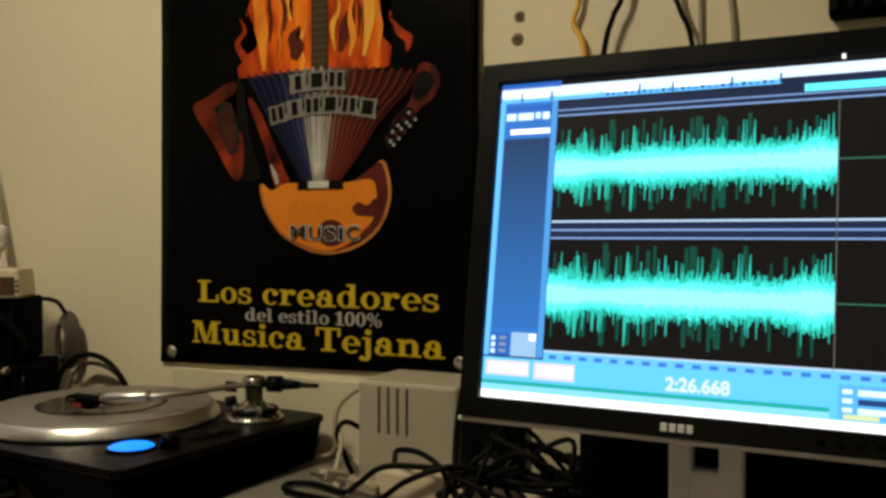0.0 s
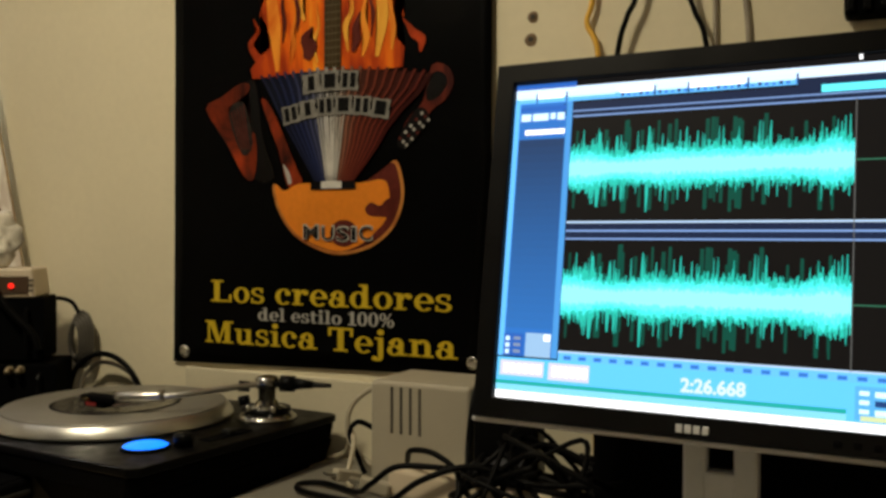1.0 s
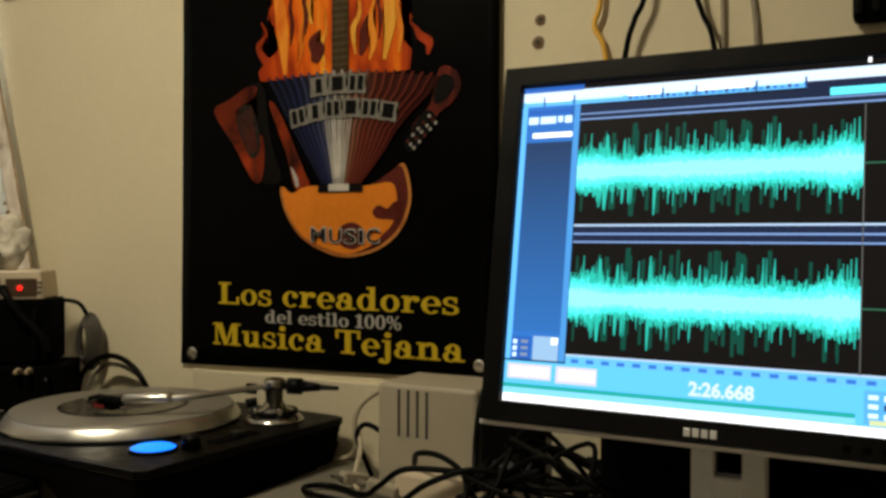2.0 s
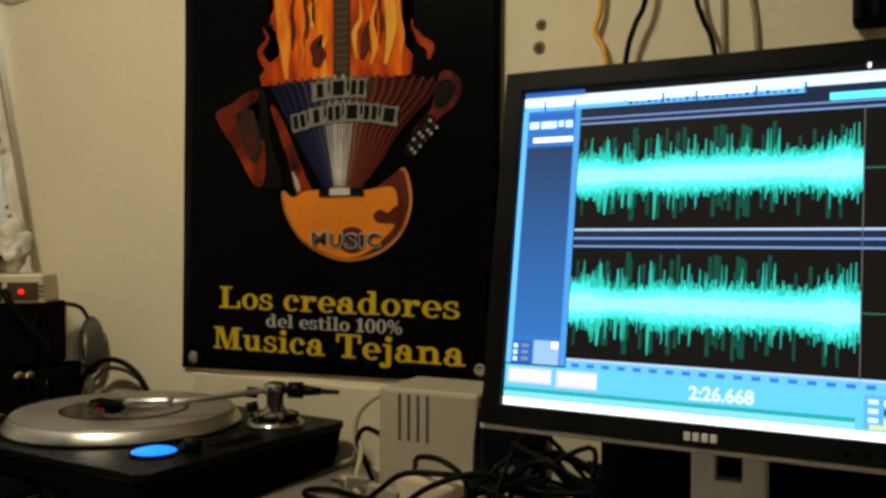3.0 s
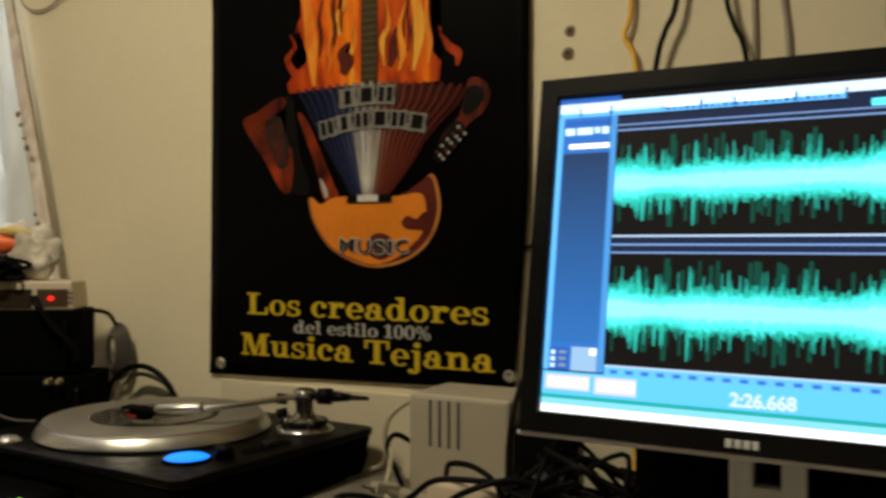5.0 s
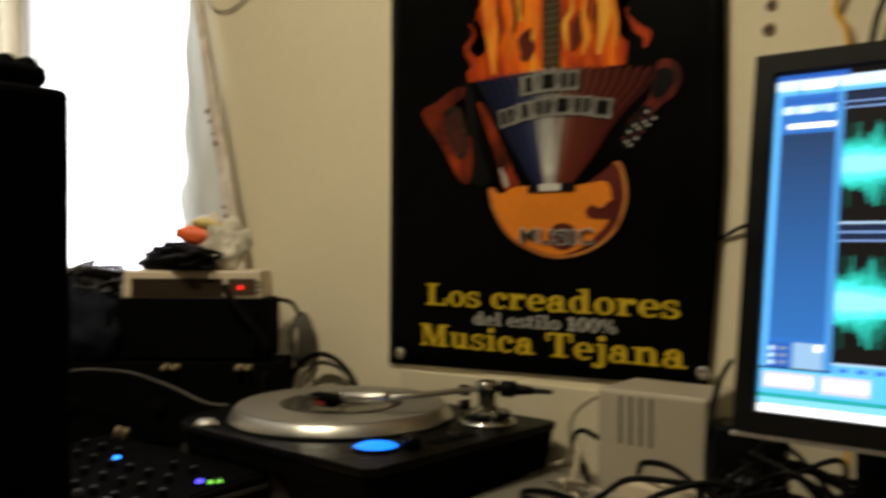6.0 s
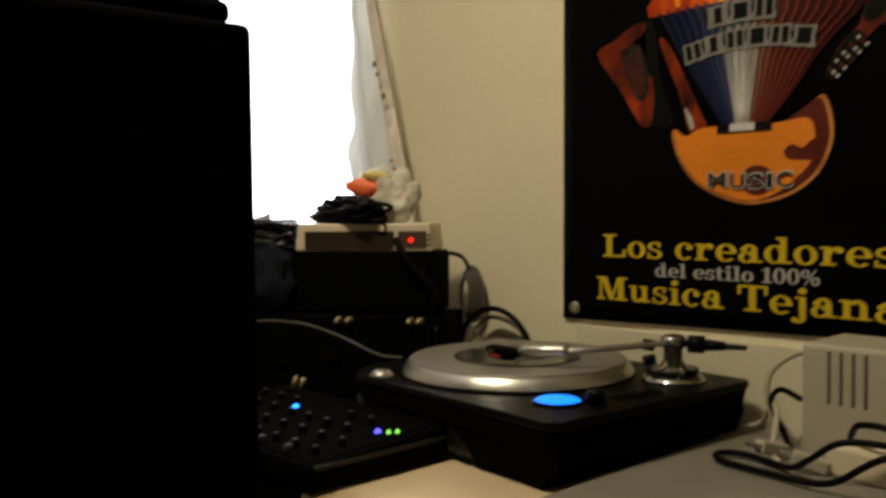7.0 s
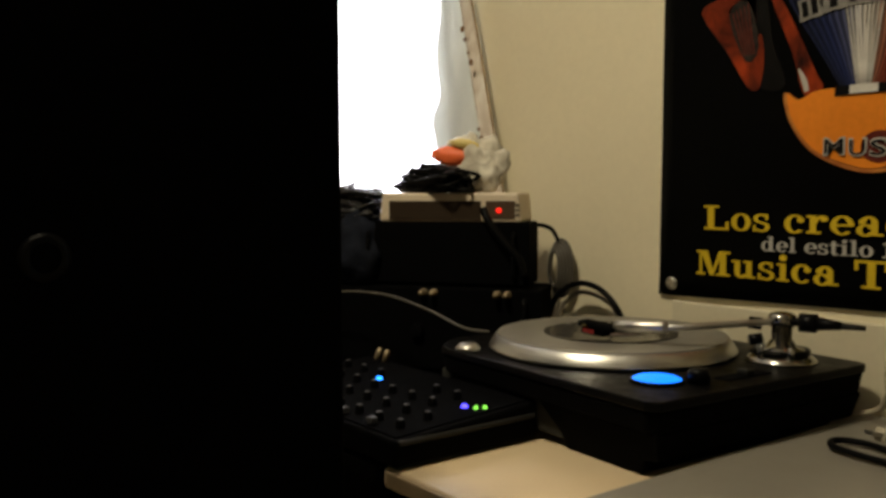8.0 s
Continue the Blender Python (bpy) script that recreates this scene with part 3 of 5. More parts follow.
def poster():
    p = thing("poster", pose(-1.066, WY - 0.004, 0.890, 0, 0, 0), "black band poster with flaming guitar, accordion and yellow lettering", "poster")
    W_, H_ = 0.560, 0.90
    bm = bmesh.new()
    rows = []
    for i in range(31):
        row = []
        for j in range(29):
            x = W_ * j / 28
            z = (0.001 + 0.025 * x) * (1 - i / 30) + H_ * i / 30
            curl = 0.012 * max(0, (x - 0.47) / 0.09) ** 2 + 0.006 * max(0, (0.03 - z) / 0.03) * (0.5 + 0.5 * math.sin(x * 18))
            dent = 0.0006 * noise.noise((x * 9, z * 7, 2.0))
            row.append(bm.verts.new((x * (0.553 + 0.022 * min(1, z / 0.30)) / W_ - 0.002 + 0.004 * min(1, z / 0.5) * (1 - j / 28), -0.0010 - curl * 0.4 + dent, z)))
        rows.append(row)
    for a, b in zip(rows, rows[1:]):
        for j in range(28):
            bm.faces.new((a[j], a[j + 1], b[j + 1], b[j]))
    sh = part("sheet", bm, POSTERBLACK, p, smooth=True)
    sh.modifiers.new("thickness", "SOLIDIFY").thickness = 0.0005

    def layer(name, bm, mat, depth, x=0.0, z=0.0, rot=0.0, label=""):
        return part(name, bm, mat, p, label, at=pose(x, -0.0024 - 0.0004 * depth, z, 0, rot, 0))

    # fire: a broad column with ragged sides, dark gaps and bright tongues
    side_l = [(0.194 - 0.16 * (z - 0.50) * (1 if z < 0.62 else 0.7) + 0.007 * math.sin(z * 88) + 0.004 * math.sin(z * 190), z) for z in [0.50 + 0.0125 * k for k in range(25)]]
    side_r = [(0.424 + 0.05 * (z - 0.50) + 0.007 * math.sin(z * 96 + 1) + 0.004 * math.sin(z * 170), z) for z in [0.50 + 0.0125 * k for k in range(25)]]
    crown = [(0.14 + 0.011 * k, 0.82 + 0.05 * math.sin(k * 1.9) * math.sin(math.pi * k / 27)) for k in range(28)]
    layer("flame", plate([(0.163, 0.455), (0.159, 0.470), (0.176, 0.487)] + side_l + crown + side_r[::-1] + [(0.435, 0.480), (0.432, 0.452), (0.30, 0.448)]), FLAMEINK, 0)
    tongues = (((0.212, 0.462), (0.206, 0.53), (0.196, 0.60), (0.176, 0.68)), ((0.390, 0.470), (0.400, 0.53), (0.392, 0.60), (0.400, 0.68)), ((0.365, 0.472), (0.372, 0.50), (0.366, 0.535), (0.378, 0.575)), ((0.262, 0.535), (0.253, 0.56), (0.270, 0.585), (0.262, 0.63)),
               ((0.340, 0.482), (0.336, 0.52), (0.347, 0.545), (0.339, 0.60)), ((0.236, 0.47), (0.243, 0.50), (0.240, 0.52), (0.252, 0.56)), ((0.286, 0.470), (0.279, 0.50), (0.288, 0.525), (0.284, 0.56)), ((0.415, 0.478), (0.417, 0.51), (0.411, 0.55), (0.416, 0.60)))
    for k, pts in enumerate(tongues):
        w = (0.012, 0.010, 0.006, 0.007, 0.005, 0.005, 0.004, 0.005)[k]
        layer("flame_tongue", plate(ribbon(pts, (w * 0.3, w, w * 0.7, 0.0006))), FLAMECORE if k in (1, 3, 4, 6) else FLAMEMID, 2 + k % 2)
    for pts, w in ((((0.266, 0.476), (0.272, 0.494), (0.264, 0.508), (0.278, 0.524)), (0.006, 0.014, 0.008, 0.001)), (((0.349, 0.480), (0.356, 0.500), (0.354, 0.516), (0.362, 0.538)), (0.003, 0.007, 0.006, 0.001)), (((0.222, 0.505), (0.226, 0.535), (0.221, 0.565), (0.230, 0.60)), (0.001, 0.003, 0.003, 0.0006)),
                   (((0.249, 0.520), (0.252, 0.548), (0.246, 0.578), (0.253, 0.62)), (0.001, 0.004, 0.003, 0.0006)), (((0.380, 0.50), (0.384, 0.535), (0.378, 0.56), (0.386, 0.60)), (0.0008, 0.0025, 0.002, 0.0006))):
        layer("dark_gap", plate(ribbon(pts, w)), MAROONINK, 4)
    layer("flame_wisp", plate(ribbon(((0.182, 0.480), (0.168, 0.492), (0.160, 0.510), (0.174, 0.527), (0.165, 0.547)), (0.008, 0.006, 0.005, 0.003, 0.001))), EMBERINK, 1)
    layer("flame_wisp", plate(ribbon(((0.461, 0.471), (0.463, 0.488), (0.449, 0.499), (0.441, 0.511), (0.432, 0.521)), (0.002, 0.007, 0.006, 0.003, 0.001))), EMBERINK, 1)
    # guitar neck with frets
    layer("guitar_neck", plate([(-0.015, 0.0), (0.015, 0.0), (0.013, 0.40), (-0.013, 0.40)]), NECKINK, 5, 0.3135, 0.458)
    for k in range(14):
        layer("fret", plate([(-0.0145, 0), (0.0145, 0), (0.0145, 0.0016), (-0.0145, 0.0016)], 0.0003), FRETINK, 6, 0.3135, 0.468 + 0.0105 * k)
    for x in (-0.006, 0.0, 0.006):
        layer("string", plate([(-0.0004, 0), (0.0004, 0), (0.0004, 0.38), (-0.0004, 0.38)], 0.0003), FRETINK, 7, 0.3135 + x, 0.46)
    # bellows: a fan of bent pleats
    ridge, fold = pleat_ink("pleat_ridge_ink", 1.45), pleat_ink("pleat_fold_ink", 0.42)
    n, ax, az = 40, 0.315, 0.288
    for k in range(n):
        f0, f1 = k / n, (k + 0.62) / n if k % 2 == 0 else (k + 1) / n
        f0 = f0 if k % 2 == 0 else (k - 0.38) / n

        def edge(f, h):
            top = 0.166 + 0.010 * math.sin(math.pi * f) - 0.016 * f
            bend = 0.007 * math.sin(h * 9.0) * h * (0.3 + f)
            x = (-0.032 + 0.066 * f) * (1 - h) + (-0.137 + 0.300 * f) * h + bend
            return (x, top * h + (0.004 if k % 2 == 0 else 0.0) * h)
        out = [edge(f0, h / 6) for h in range(7)] + [edge(f1, h / 6) for h in range(6, -1, -1)]
        layer("pleat", plate(out), ridge if k % 2 == 0 else fold, 6 + (k % 2 == 0), ax, az)
    for k in range(9):
        f = 0.33 + 0.028 * k
        a, b = -0.032 + 0.066 * f, (-0.032 + 0.066 * f) * 0.35 + (-0.137 + 0.300 * f) * 0.65
        layer("pleat_highlight", plate([(a - 0.0016, 0), (a + 0.0016, 0), (b + 0.0008, 0.108), (b - 0.0008, 0.108)]), WHITEINK if 2 <= k <= 5 else GREYINK, 9, ax, az)
    # side casings
    layer("left_casing", plate(round_trip([(0.069, 0.413), (0.102, 0.431), (0.150, 0.452), (0.172, 0.440), (0.184, 0.36), (0.205, 0.300), (0.166, 0.298), (0.112, 0.352)], 3)), DARKINK, 2)
    layer("left_casing_face", plate(round_trip([(0.070, 0.413), (0.102, 0.430), (0.140, 0.449), (0.158, 0.444), (0.146, 0.425), (0.118, 0.414), (0.118, 0.398), (0.146, 0.335), (0.165, 0.372), (0.172, 0.340), (0.166, 0.299), (0.147, 0.302), (0.112, 0.356)], 3)), CASINGINK, 3)
    layer("left_casing_grille", plate(round_trip([(0.116, 0.404), (0.146, 0.418), (0.164, 0.356), (0.144, 0.336)], 3)), GRILLEINK, 4)
    for k in range(5):
        layer("grille_rib", plate(ribbon(((0.122 + 0.006 * k, 0.405 + 0.0025 * k), (0.132 + 0.005 * k, 0.375), (0.142 + 0.004 * k, 0.345)), (0.0008, 0.0012, 0.0008))), MAROONINK, 5)
    layer("left_casing_edge", plate(round_trip([(0.181, 0.418), (0.198, 0.410), (0.230, 0.349), (0.249, 0.309), (0.258, 0.290), (0.232, 0.284), (0.214, 0.340)], 3)), CASINGINK, 3)
    layer("casing_glint", plate(ribbon(((0.236, 0.288), (0.232, 0.302), (0.224, 0.318)), (0.003, 0.004, 0.001))), GREYINK, 5)
    layer("right_casing", plate(round_trip([(0.480, 0.450), (0.506, 0.445), (0.514, 0.422), (0.501, 0.400), (0.479, 0.386), (0.452, 0.350), (0.425, 0.338), (0.440, 0.375), (0.466, 0.400)], 3)), WINEINK, 3)
    layer("right_casing_shade", plate(round_trip([(0.484, 0.440), (0.500, 0.436), (0.504, 0.422), (0.492, 0.406), (0.474, 0.400), (0.472, 0.416)], 3)), DARKINK, 4)
    layer("key_panel", plate(round_trip([(0.424, 0.346), (0.456, 0.390), (0.474, 0.384), (0.470, 0.368), (0.440, 0.334)], 3)), DARKINK, 4)
    for i in range(5):
        for j in range(3):
            layer("key_button", plate(ellipse(0.0024, 0.0026, 8)), GREYINK if (i + 2 * j) % 3 else MAROONINK, 8, 0.430 + 0.0088 * i + 0.0052 * j, 0.349 + 0.0085 * i - 0.0050 * j)
    # guitar body: pale binding, dark rim, bright face with a bite at its side
    rim = [(0.203, 0.289), (0.211, 0.251), (0.240, 0.212), (0.284, 0.189), (0.327, 0.181), (0.378, 0.192), (0.416, 0.219), (0.434, 0.258), (0.433, 0.292), (0.422, 0.318), (0.40, 0.306), (0.36, 0.286), (0.28, 0.284), (0.23, 0.276)]
    layer("guitar_binding", plate(round_trip(rim, 4)), BINDINGINK, 2)
    layer("guitar_rim", plate([(0.320 + (x - 0.320) * 0.955, 0.262 + (z - 0.262) * 0.945) for x, z in round_trip(rim, 4)]), MAROONINK, 3)
    face = [(0.208, 0.288), (0.225, 0.278), (0.252, 0.288), (0.300, 0.288), (0.360, 0.287), (0.400, 0.291), (0.411, 0.276), (0.411, 0.246), (0.402, 0.228), (0.390, 0.217), (0.366, 0.198), (0.327, 0.186), (0.287, 0.194), (0.245, 0.214), (0.216, 0.252)]
    layer("guitar_face", plate(round_trip(face, 4)), GUITARINK, 5)
    layer("pickguard", plate(round_trip([(0.371, 0.249), (0.381, 0.258), (0.396, 0.253), (0.407, 0.262), (0.417, 0.262), (0.416, 0.238), (0.398, 0.237), (0.378, 0.239)], 4)), MAROONINK, 6)
    layer("bridge", plate([(-0.040, 0), (0.040, 0), (0.039, 0.012), (-0.039, 0.012)]), DARKINK, 10, 0.315, 0.2785)
    layer("bridge_plate", plate([(-0.018, 0), (0.018, 0), (0.018, 0.0105), (-0.018, 0.0105)]), WHITEINK, 11, 0.313, 0.280)
    layer("control_plate", plate(ellipse(0.024, 0.020)), MAROONINK, 7, 0.334, 0.213)
    # the emblem: pale plates with dark bars in place of letters
    def arc_bars(x0, x1, z0, rise, h, kinds, lean):
        count = len(kinds)
        for k, kind in enumerate(kinds):
            f = (k + 0.5) / count
            x, z = x0 + (x1 - x0) * f, z0 + rise * (1 - (2 * f - 1) ** 2)
            w, rot = (x1 - x0) / count, (2 * f - 1) * lean
            layer("emblem_plate", plate(round_trip([(-w * 0.51, -0.002), (0, -0.001), (w * 0.51, -0.002), (w * 0.44, h * 0.5), (w * 0.50, h), (0, h - 0.001), (-w * 0.50, h), (-w * 0.44, h * 0.5)], 2)), PLATEINK, 12 + (k % 2), x, z, rot)
            for q, ww, lo, hi in kind:
                layer("emblem_bar", plate([(w * (q - ww), h * lo), (w * (q + ww), h * lo), (w * (q + ww), h * hi), (w * (q - ww), h * hi)]), DARKINK, 14, x, z, rot)
    one, two, low = ((0.0, 0.17, 0.1, 0.88),), ((-0.21, 0.13, 0.1, 0.88), (0.21, 0.13, 0.1, 0.88)), ((0.0, 0.30, 0.1, 0.88),)
    arc_bars(0.262, 0.360, 0.424, 0.003, 0.027, (one, low, two), 6)
    arc_bars(0.226, 0.412, 0.378, 0.013, 0.026, (two, one, two, low, two, low), 12)
    # lettering
    for k, ch in enumerate("MUSIC"):
        w = (0.026, 0.021, 0.020, 0.007, 0.021)[k]
        x = (0.264, 0.297, 0.324, 0.350, 0.363)[k]
        z = 0.2035 + (0.002, 0.0, -0.001, -0.001, 0.0)[k]
        layer("letter_outline", text_mesh(ch, w + 0.003, 0.0215, bold=0.03), GREYINK, 12, x - 0.0018, z - 0.001)
        layer("letter", text_mesh(ch, w - 0.001, 0.019, bold=0.0), DARKINK, 14, x, z)
    for words, x, z, w, h, mt in (("Los creadores", 0.080, 0.103, 0.433, 0.0345, YELLOWINK), ("del estilo 100%", 0.174, 0.0765, 0.247, 0.0200, GREYINK), ("Musica Tejana", 0.068, 0.0370, 0.454, 0.0350, YELLOWINK)):
        for own in slab_text(words, w, h):
            layer("letter", own, mt, 3, x, z)
    for x, z in ((0.0225, 0.0185), (0.5450, 0.0325)):
        part("grommet", moved(lathe([(0.004, 0.0), (0.011, 0.0), (0.0115, 0.002), (0.009, 0.004), (0.005, 0.0045), (0, 0.004)], 20), pose(x, -0.002, z, 90, 0, 0)), PIN, p, "shiny steel grommet", smooth=True)
    return p


poster()


# ---- desks ----
def desk(name, x0, x1, y0, y1, z, mat, label, edge):
    d = thing(name, pose(0, 0, 0), label, "desk")
    part("tabletop", box(x0, x1, y0, y1, z - 0.024, z, bevel=0.006, seg=3), mat, d)
    part("edge_band", box(x0 + 0.008, x1 - 0.008, y0 - 0.002, y0 + 0.004, z - 0.021, z - 0.004, bevel=0.001), edge, d)
    for x in (x0 + 0.05, x1 - 0.05):
        for y in (y0 + 0.06, y1 - 0.06):
            part("leg", box(x - 0.02, x + 0.02, y - 0.02, y + 0.02, 0, z - 0.024, bevel=0.003), MATT, d)
    return d


desk("grey_desk", -0.7455, 0.85, 0.608, 1.119, GREY_Z, GREYTOP, "grey laminate desk with rounded worn brown edge", EDGE)
desk("beige_desk", -0.985, -0.7475, 0.556, 1.119, BEIGE_Z, BEIGETOP, "narrow beige laminate desk top against the wall", BEIGEEDGE)
black_desk = desk("black_desk", -2.30, -0.987, 0.556, 1.119, BEIGE_Z, MATT, "black desk top under audio equipment", MATT)
# added, not known to exist: black sheet for the darkness under the desk
part("front_panel", box(-2.29, -0.995, 0.572, 0.586, 0.02, BEIGE_Z - 0.025, bevel=0.002), MATT, black_desk)


# ---- monitor ----
def monitor():
    yaw, tilt = -2.18, 9.3
    m = thing("monitor", pose(-0.333, 0.812, 1.247, 0, 0, yaw) @ pose(0, 0, 0, -tilt), "black flat monitor on silver stand showing sound waveforms", "monitor")
    SW, SH, B = 0.376, 0.301, 0.019
    # body behind the bezel, local axes: x right, z up, front towards -y, origin at the screen's top left corner
    bm = box(-B, SW + B, 0.006, 0.045, -SH - B, B, bevel=0.006)
    box(0.05, SW - 0.05, 0.045, 0.075, -SH + 0.03, -0.03, bevel=0.012, bm=bm)
    part("housing", bm, BEZEL, m)
    bm = box(-B, 0, -0.006, 0.007, -SH - B, B, bevel=0.0012)
    box(SW, SW + B, -0.006, 0.007, -SH - B, B, bevel=0.0012, bm=bm)
    box(-0.002, SW + 0.002, -0.006, 0.007, 0, B, bevel=0.0012, bm=bm)
    box(-0.002, SW + 0.002, -0.006, 0.007, -SH - B, -SH, bevel=0.0012, bm=bm)
    part("bezel", bm, BEZEL, m)
    part("silver_edge", box(-B - 0.002, SW + B + 0.002, -0.002, 0.012, -SH - B - 0.005, -SH - B, bevel=0.0015), SILVER, m, "silver plastic rim")
    part("silver_edge", box(-B - 0.002, SW + B + 0.002, 0.008, 0.030, B, B + 0.003, bevel=0.001), SILVER, m, "silver plastic rim")
    part("panel", box(0, SW, 0.0, 0.005, -SH, 0), glow("screen_black_level", (0.10, 0.09, 0.09), 0.09), m, "lit screen")

    cols = {}

    def lit(key, c, power):
        if key not in cols:
            cols[key] = glow("screen_" + key, c, power)
        return cols[key]

    lav = lit("bright_white", (0.62, 0.84, 1.0), 1.5)
    sky_ = lit("pale_blue", (0.13, 0.50, 1.0), 1.35)
    cyan = lit("cyan_panel", (0.12, 0.56, 1.0), 1.3)
    mid = lit("mid_blue", (0.035, 0.18, 0.72), 0.85)
    deep = lit("deep_blue", (0.028, 0.085, 0.30), 0.75)
    navy = lit("navy", (0.03, 0.05, 0.13), 0.5)
    line = lit("line_blue", (0.30, 0.50, 0.95), 0.9)
    green = lit("green_line", (0.02, 0.52, 0.46), 0.95)
    white = lit("white", (1.0, 1.0, 1.0), 1.7)
    grey = lit("grey_marks", (0.35, 0.45, 0.65), 0.8)
    yellow = lit("yellow_mark", (0.75, 0.85, 0.45), 1.1)
    pink = lit("warm_white", (0.84, 0.80, 0.95), 1.05)

    def patch(name, u0, u1, v0, v1, mat, d=1):
        part(name, plate([(u0, -v1), (u1, -v1), (u1, -v0), (u0, -v0)], 0.0002), mat, m, at=pose(0, -0.0003 * d, 0))

    # title and tool bars
    patch("title_bar", 0.001, 0.062, 0.0015, 0.007, mid)
    patch("menu_bar", 0.001, 0.374, 0.0062, 0.0155, lit("menu_white", (0.66, 0.82, 1.0), 1.45))
    patch("tool_bar", 0.001, 0.258, 0.0155, 0.0205, sky_)
    patch("tool_bar_rest", 0.258, SW, 0.0155, 0.0225, navy)
    patch("overview_bar", 0.276, SW, 0.0225, 0.029, lit("teal_bar", (0.12, 0.80, 0.90), 1.5), 3)
    for k, (a, b) in enumerate(((0.004, 0.022), (0.024, 0.05), (0.055, 0.10), (0.105, 0.135), (0.138, 0.165), (0.168, 0.215), (0.219, 0.255))):
        patch("tool_button", a, b, 0.011, 0.0165, white if k % 2 else lav, 3)
    for k in range(26):
        u = 0.106 + k * 0.0057
        patch("tool_icon", u, u + 0.003, 0.0165 + 0.0008 * (k % 3), 0.0195, mid if k % 3 else deep, 4)
    for u in (0.0225, 0.0525, 0.1365, 0.1665, 0.217, 0.2565):
        patch("tool_divider", u, u + 0.0016, 0.0115, 0.0205, deep, 5)
    patch("strip", 0.050, SW, 0.0225, 0.034, navy)
    patch("strip_line", 0.060, SW, 0.030, 0.0312, line, 2)
    # side panel
    patch("side_bar", 0.0008, 0.0595, 0.0205, 0.262, lit("side_blue", (0.045, 0.25, 0.80), 0.85))
    patch("side_bar_edge", 0.0008, 0.006, 0.0205, 0.262, sky_, 2)
    patch("side_bar_edge", 0.054, 0.0595, 0.0205, 0.262, lit("edge_blue", (0.10, 0.42, 0.95), 0.95), 2)
    for k in range(24):
        c = (0.034 + 0.0008 * k, 0.085 + 0.0082 * k, 0.22 + 0.026 * k)
        patch("list_area", 0.007, 0.0535, 0.056 + 0.0075 * k, 0.056 + 0.0075 * (k + 1), lit("list_%d" % k, c, 0.72), 2)
    for a, b, c, d in ((0.008, 0.018, 0.031, 0.038), (0.020, 0.036, 0.031, 0.038), (0.038, 0.043, 0.031, 0.037), (0.045, 0.052, 0.031, 0.038)):
        patch("side_button", a, b, c, d, lav, 3)
    patch("side_button", 0.007, 0.053, 0.024, 0.0285, mid, 3)
    patch("side_selected", 0.013, 0.053, 0.0468, 0.0516, white, 3)
    patch("side_box", 0.006, 0.026, 0.241, 0.262, mid, 3)
    patch("side_box", 0.028, 0.053, 0.240, 0.262, lit("side_pale", (0.4, 0.65, 0.95), 1.0), 3)
    for k in range(3):
        patch("side_mark", 0.008, 0.012, 0.244 + 0.006 * k, 0.248 + 0.006 * k, lav, 4)
        patch("side_mark", 0.016, 0.023, 0.244 + 0.006 * k, 0.247 + 0.006 * k, grey, 4)
    patch("side_mark", 0.046, 0.052, 0.241, 0.247, white, 4)
    # wave fields
    dark = lit("field", (0.11, 0.095, 0.09), 0.065)
    for v0, v1 in ((0.0365, 0.1355), (0.1525, 0.2545)):
        patch("wave_field", 0.0605, SW, v0, v1, dark)
        patch("field_line", 0.0605, SW, v0 - 0.0015, v0, line, 2)
        patch("field_line", 0.0605, SW, v1, v1 + 0.0018, lit("line_white", (0.55, 0.75, 1.0), 1.1), 2)
    patch("divider", 0.0605, SW, 0.1373, 0.151, navy)
    patch("divider_line", 0.0605, SW, 0.1435, 0.1452, line, 2)
    teal, faint, core = lit("wave_teal", (0.030, 0.66, 0.52), 1.0), lit("wave_faint", (0.010, 0.15, 0.10), 0.55), lit("wave_core", (0.07, 0.88, 0.84), 1.15)
    heart = lit("wave_heart", (0.14, 0.93, 0.95), 1.25)
    rnd = random.Random(11)
    U0, U1, N = 0.0605, 0.302, 210
    swell = lambda f: 0.0175 + 0.0035 * noise.noise((f * 7, 1.3, 0)) + 0.006 * math.exp(-((f - 0.93) / 0.05) ** 2) - 0.003 * math.exp(-((f - 0.2) / 0.08) ** 2)
    spikes = [(0.105, 0.034, 0.036, 0.0042), (0.30, 0.037, 0.041, 0.0024), (0.175, 0.029, 0.030, 0.003)]
    spikes += [(rnd.random(), 0.019 + 0.019 * rnd.random() ** 1.6, 0.017 + 0.017 * rnd.random() ** 1.6, rnd.uniform(0.0008, 0.0016)) for _ in range(64)]
    ghosts = [(rnd.random(), rnd.uniform(0.028, 0.046), rnd.uniform(0.024, 0.042), rnd.uniform(0.0018, 0.0042)) for _ in range(26)]
    for v, gain in ((0.0865, 1.0), (0.2035, 1.06)):
        bms = {nm: bmesh.new() for nm in ("faint", "teal", "core", "heart", "white")}

        def spike(nm, y, u, up, dn, w0, w1):
            b = bms[nm]
            b.faces.new([b.verts.new(q) for q in ((u - w1, y, -v - dn), (u + w1, y, -v - dn), (u + w0, y, -v), (u + w1, y, -v + up), (u - w1, y, -v + up), (u - w0, y, -v))])
        for f, up, dn, w in ghosts:
            spike("faint", -0.0006, U0 + 0.003 + (U1 - U0 - 0.006) * f, up * gain, dn * gain, w * 0.6, w * 0.45)
        for f, up, dn, w in spikes:
            spike("teal", -0.0009, U0 + 0.003 + (U1 - U0 - 0.006) * f, up * gain, dn * gain, w, w * 0.22)
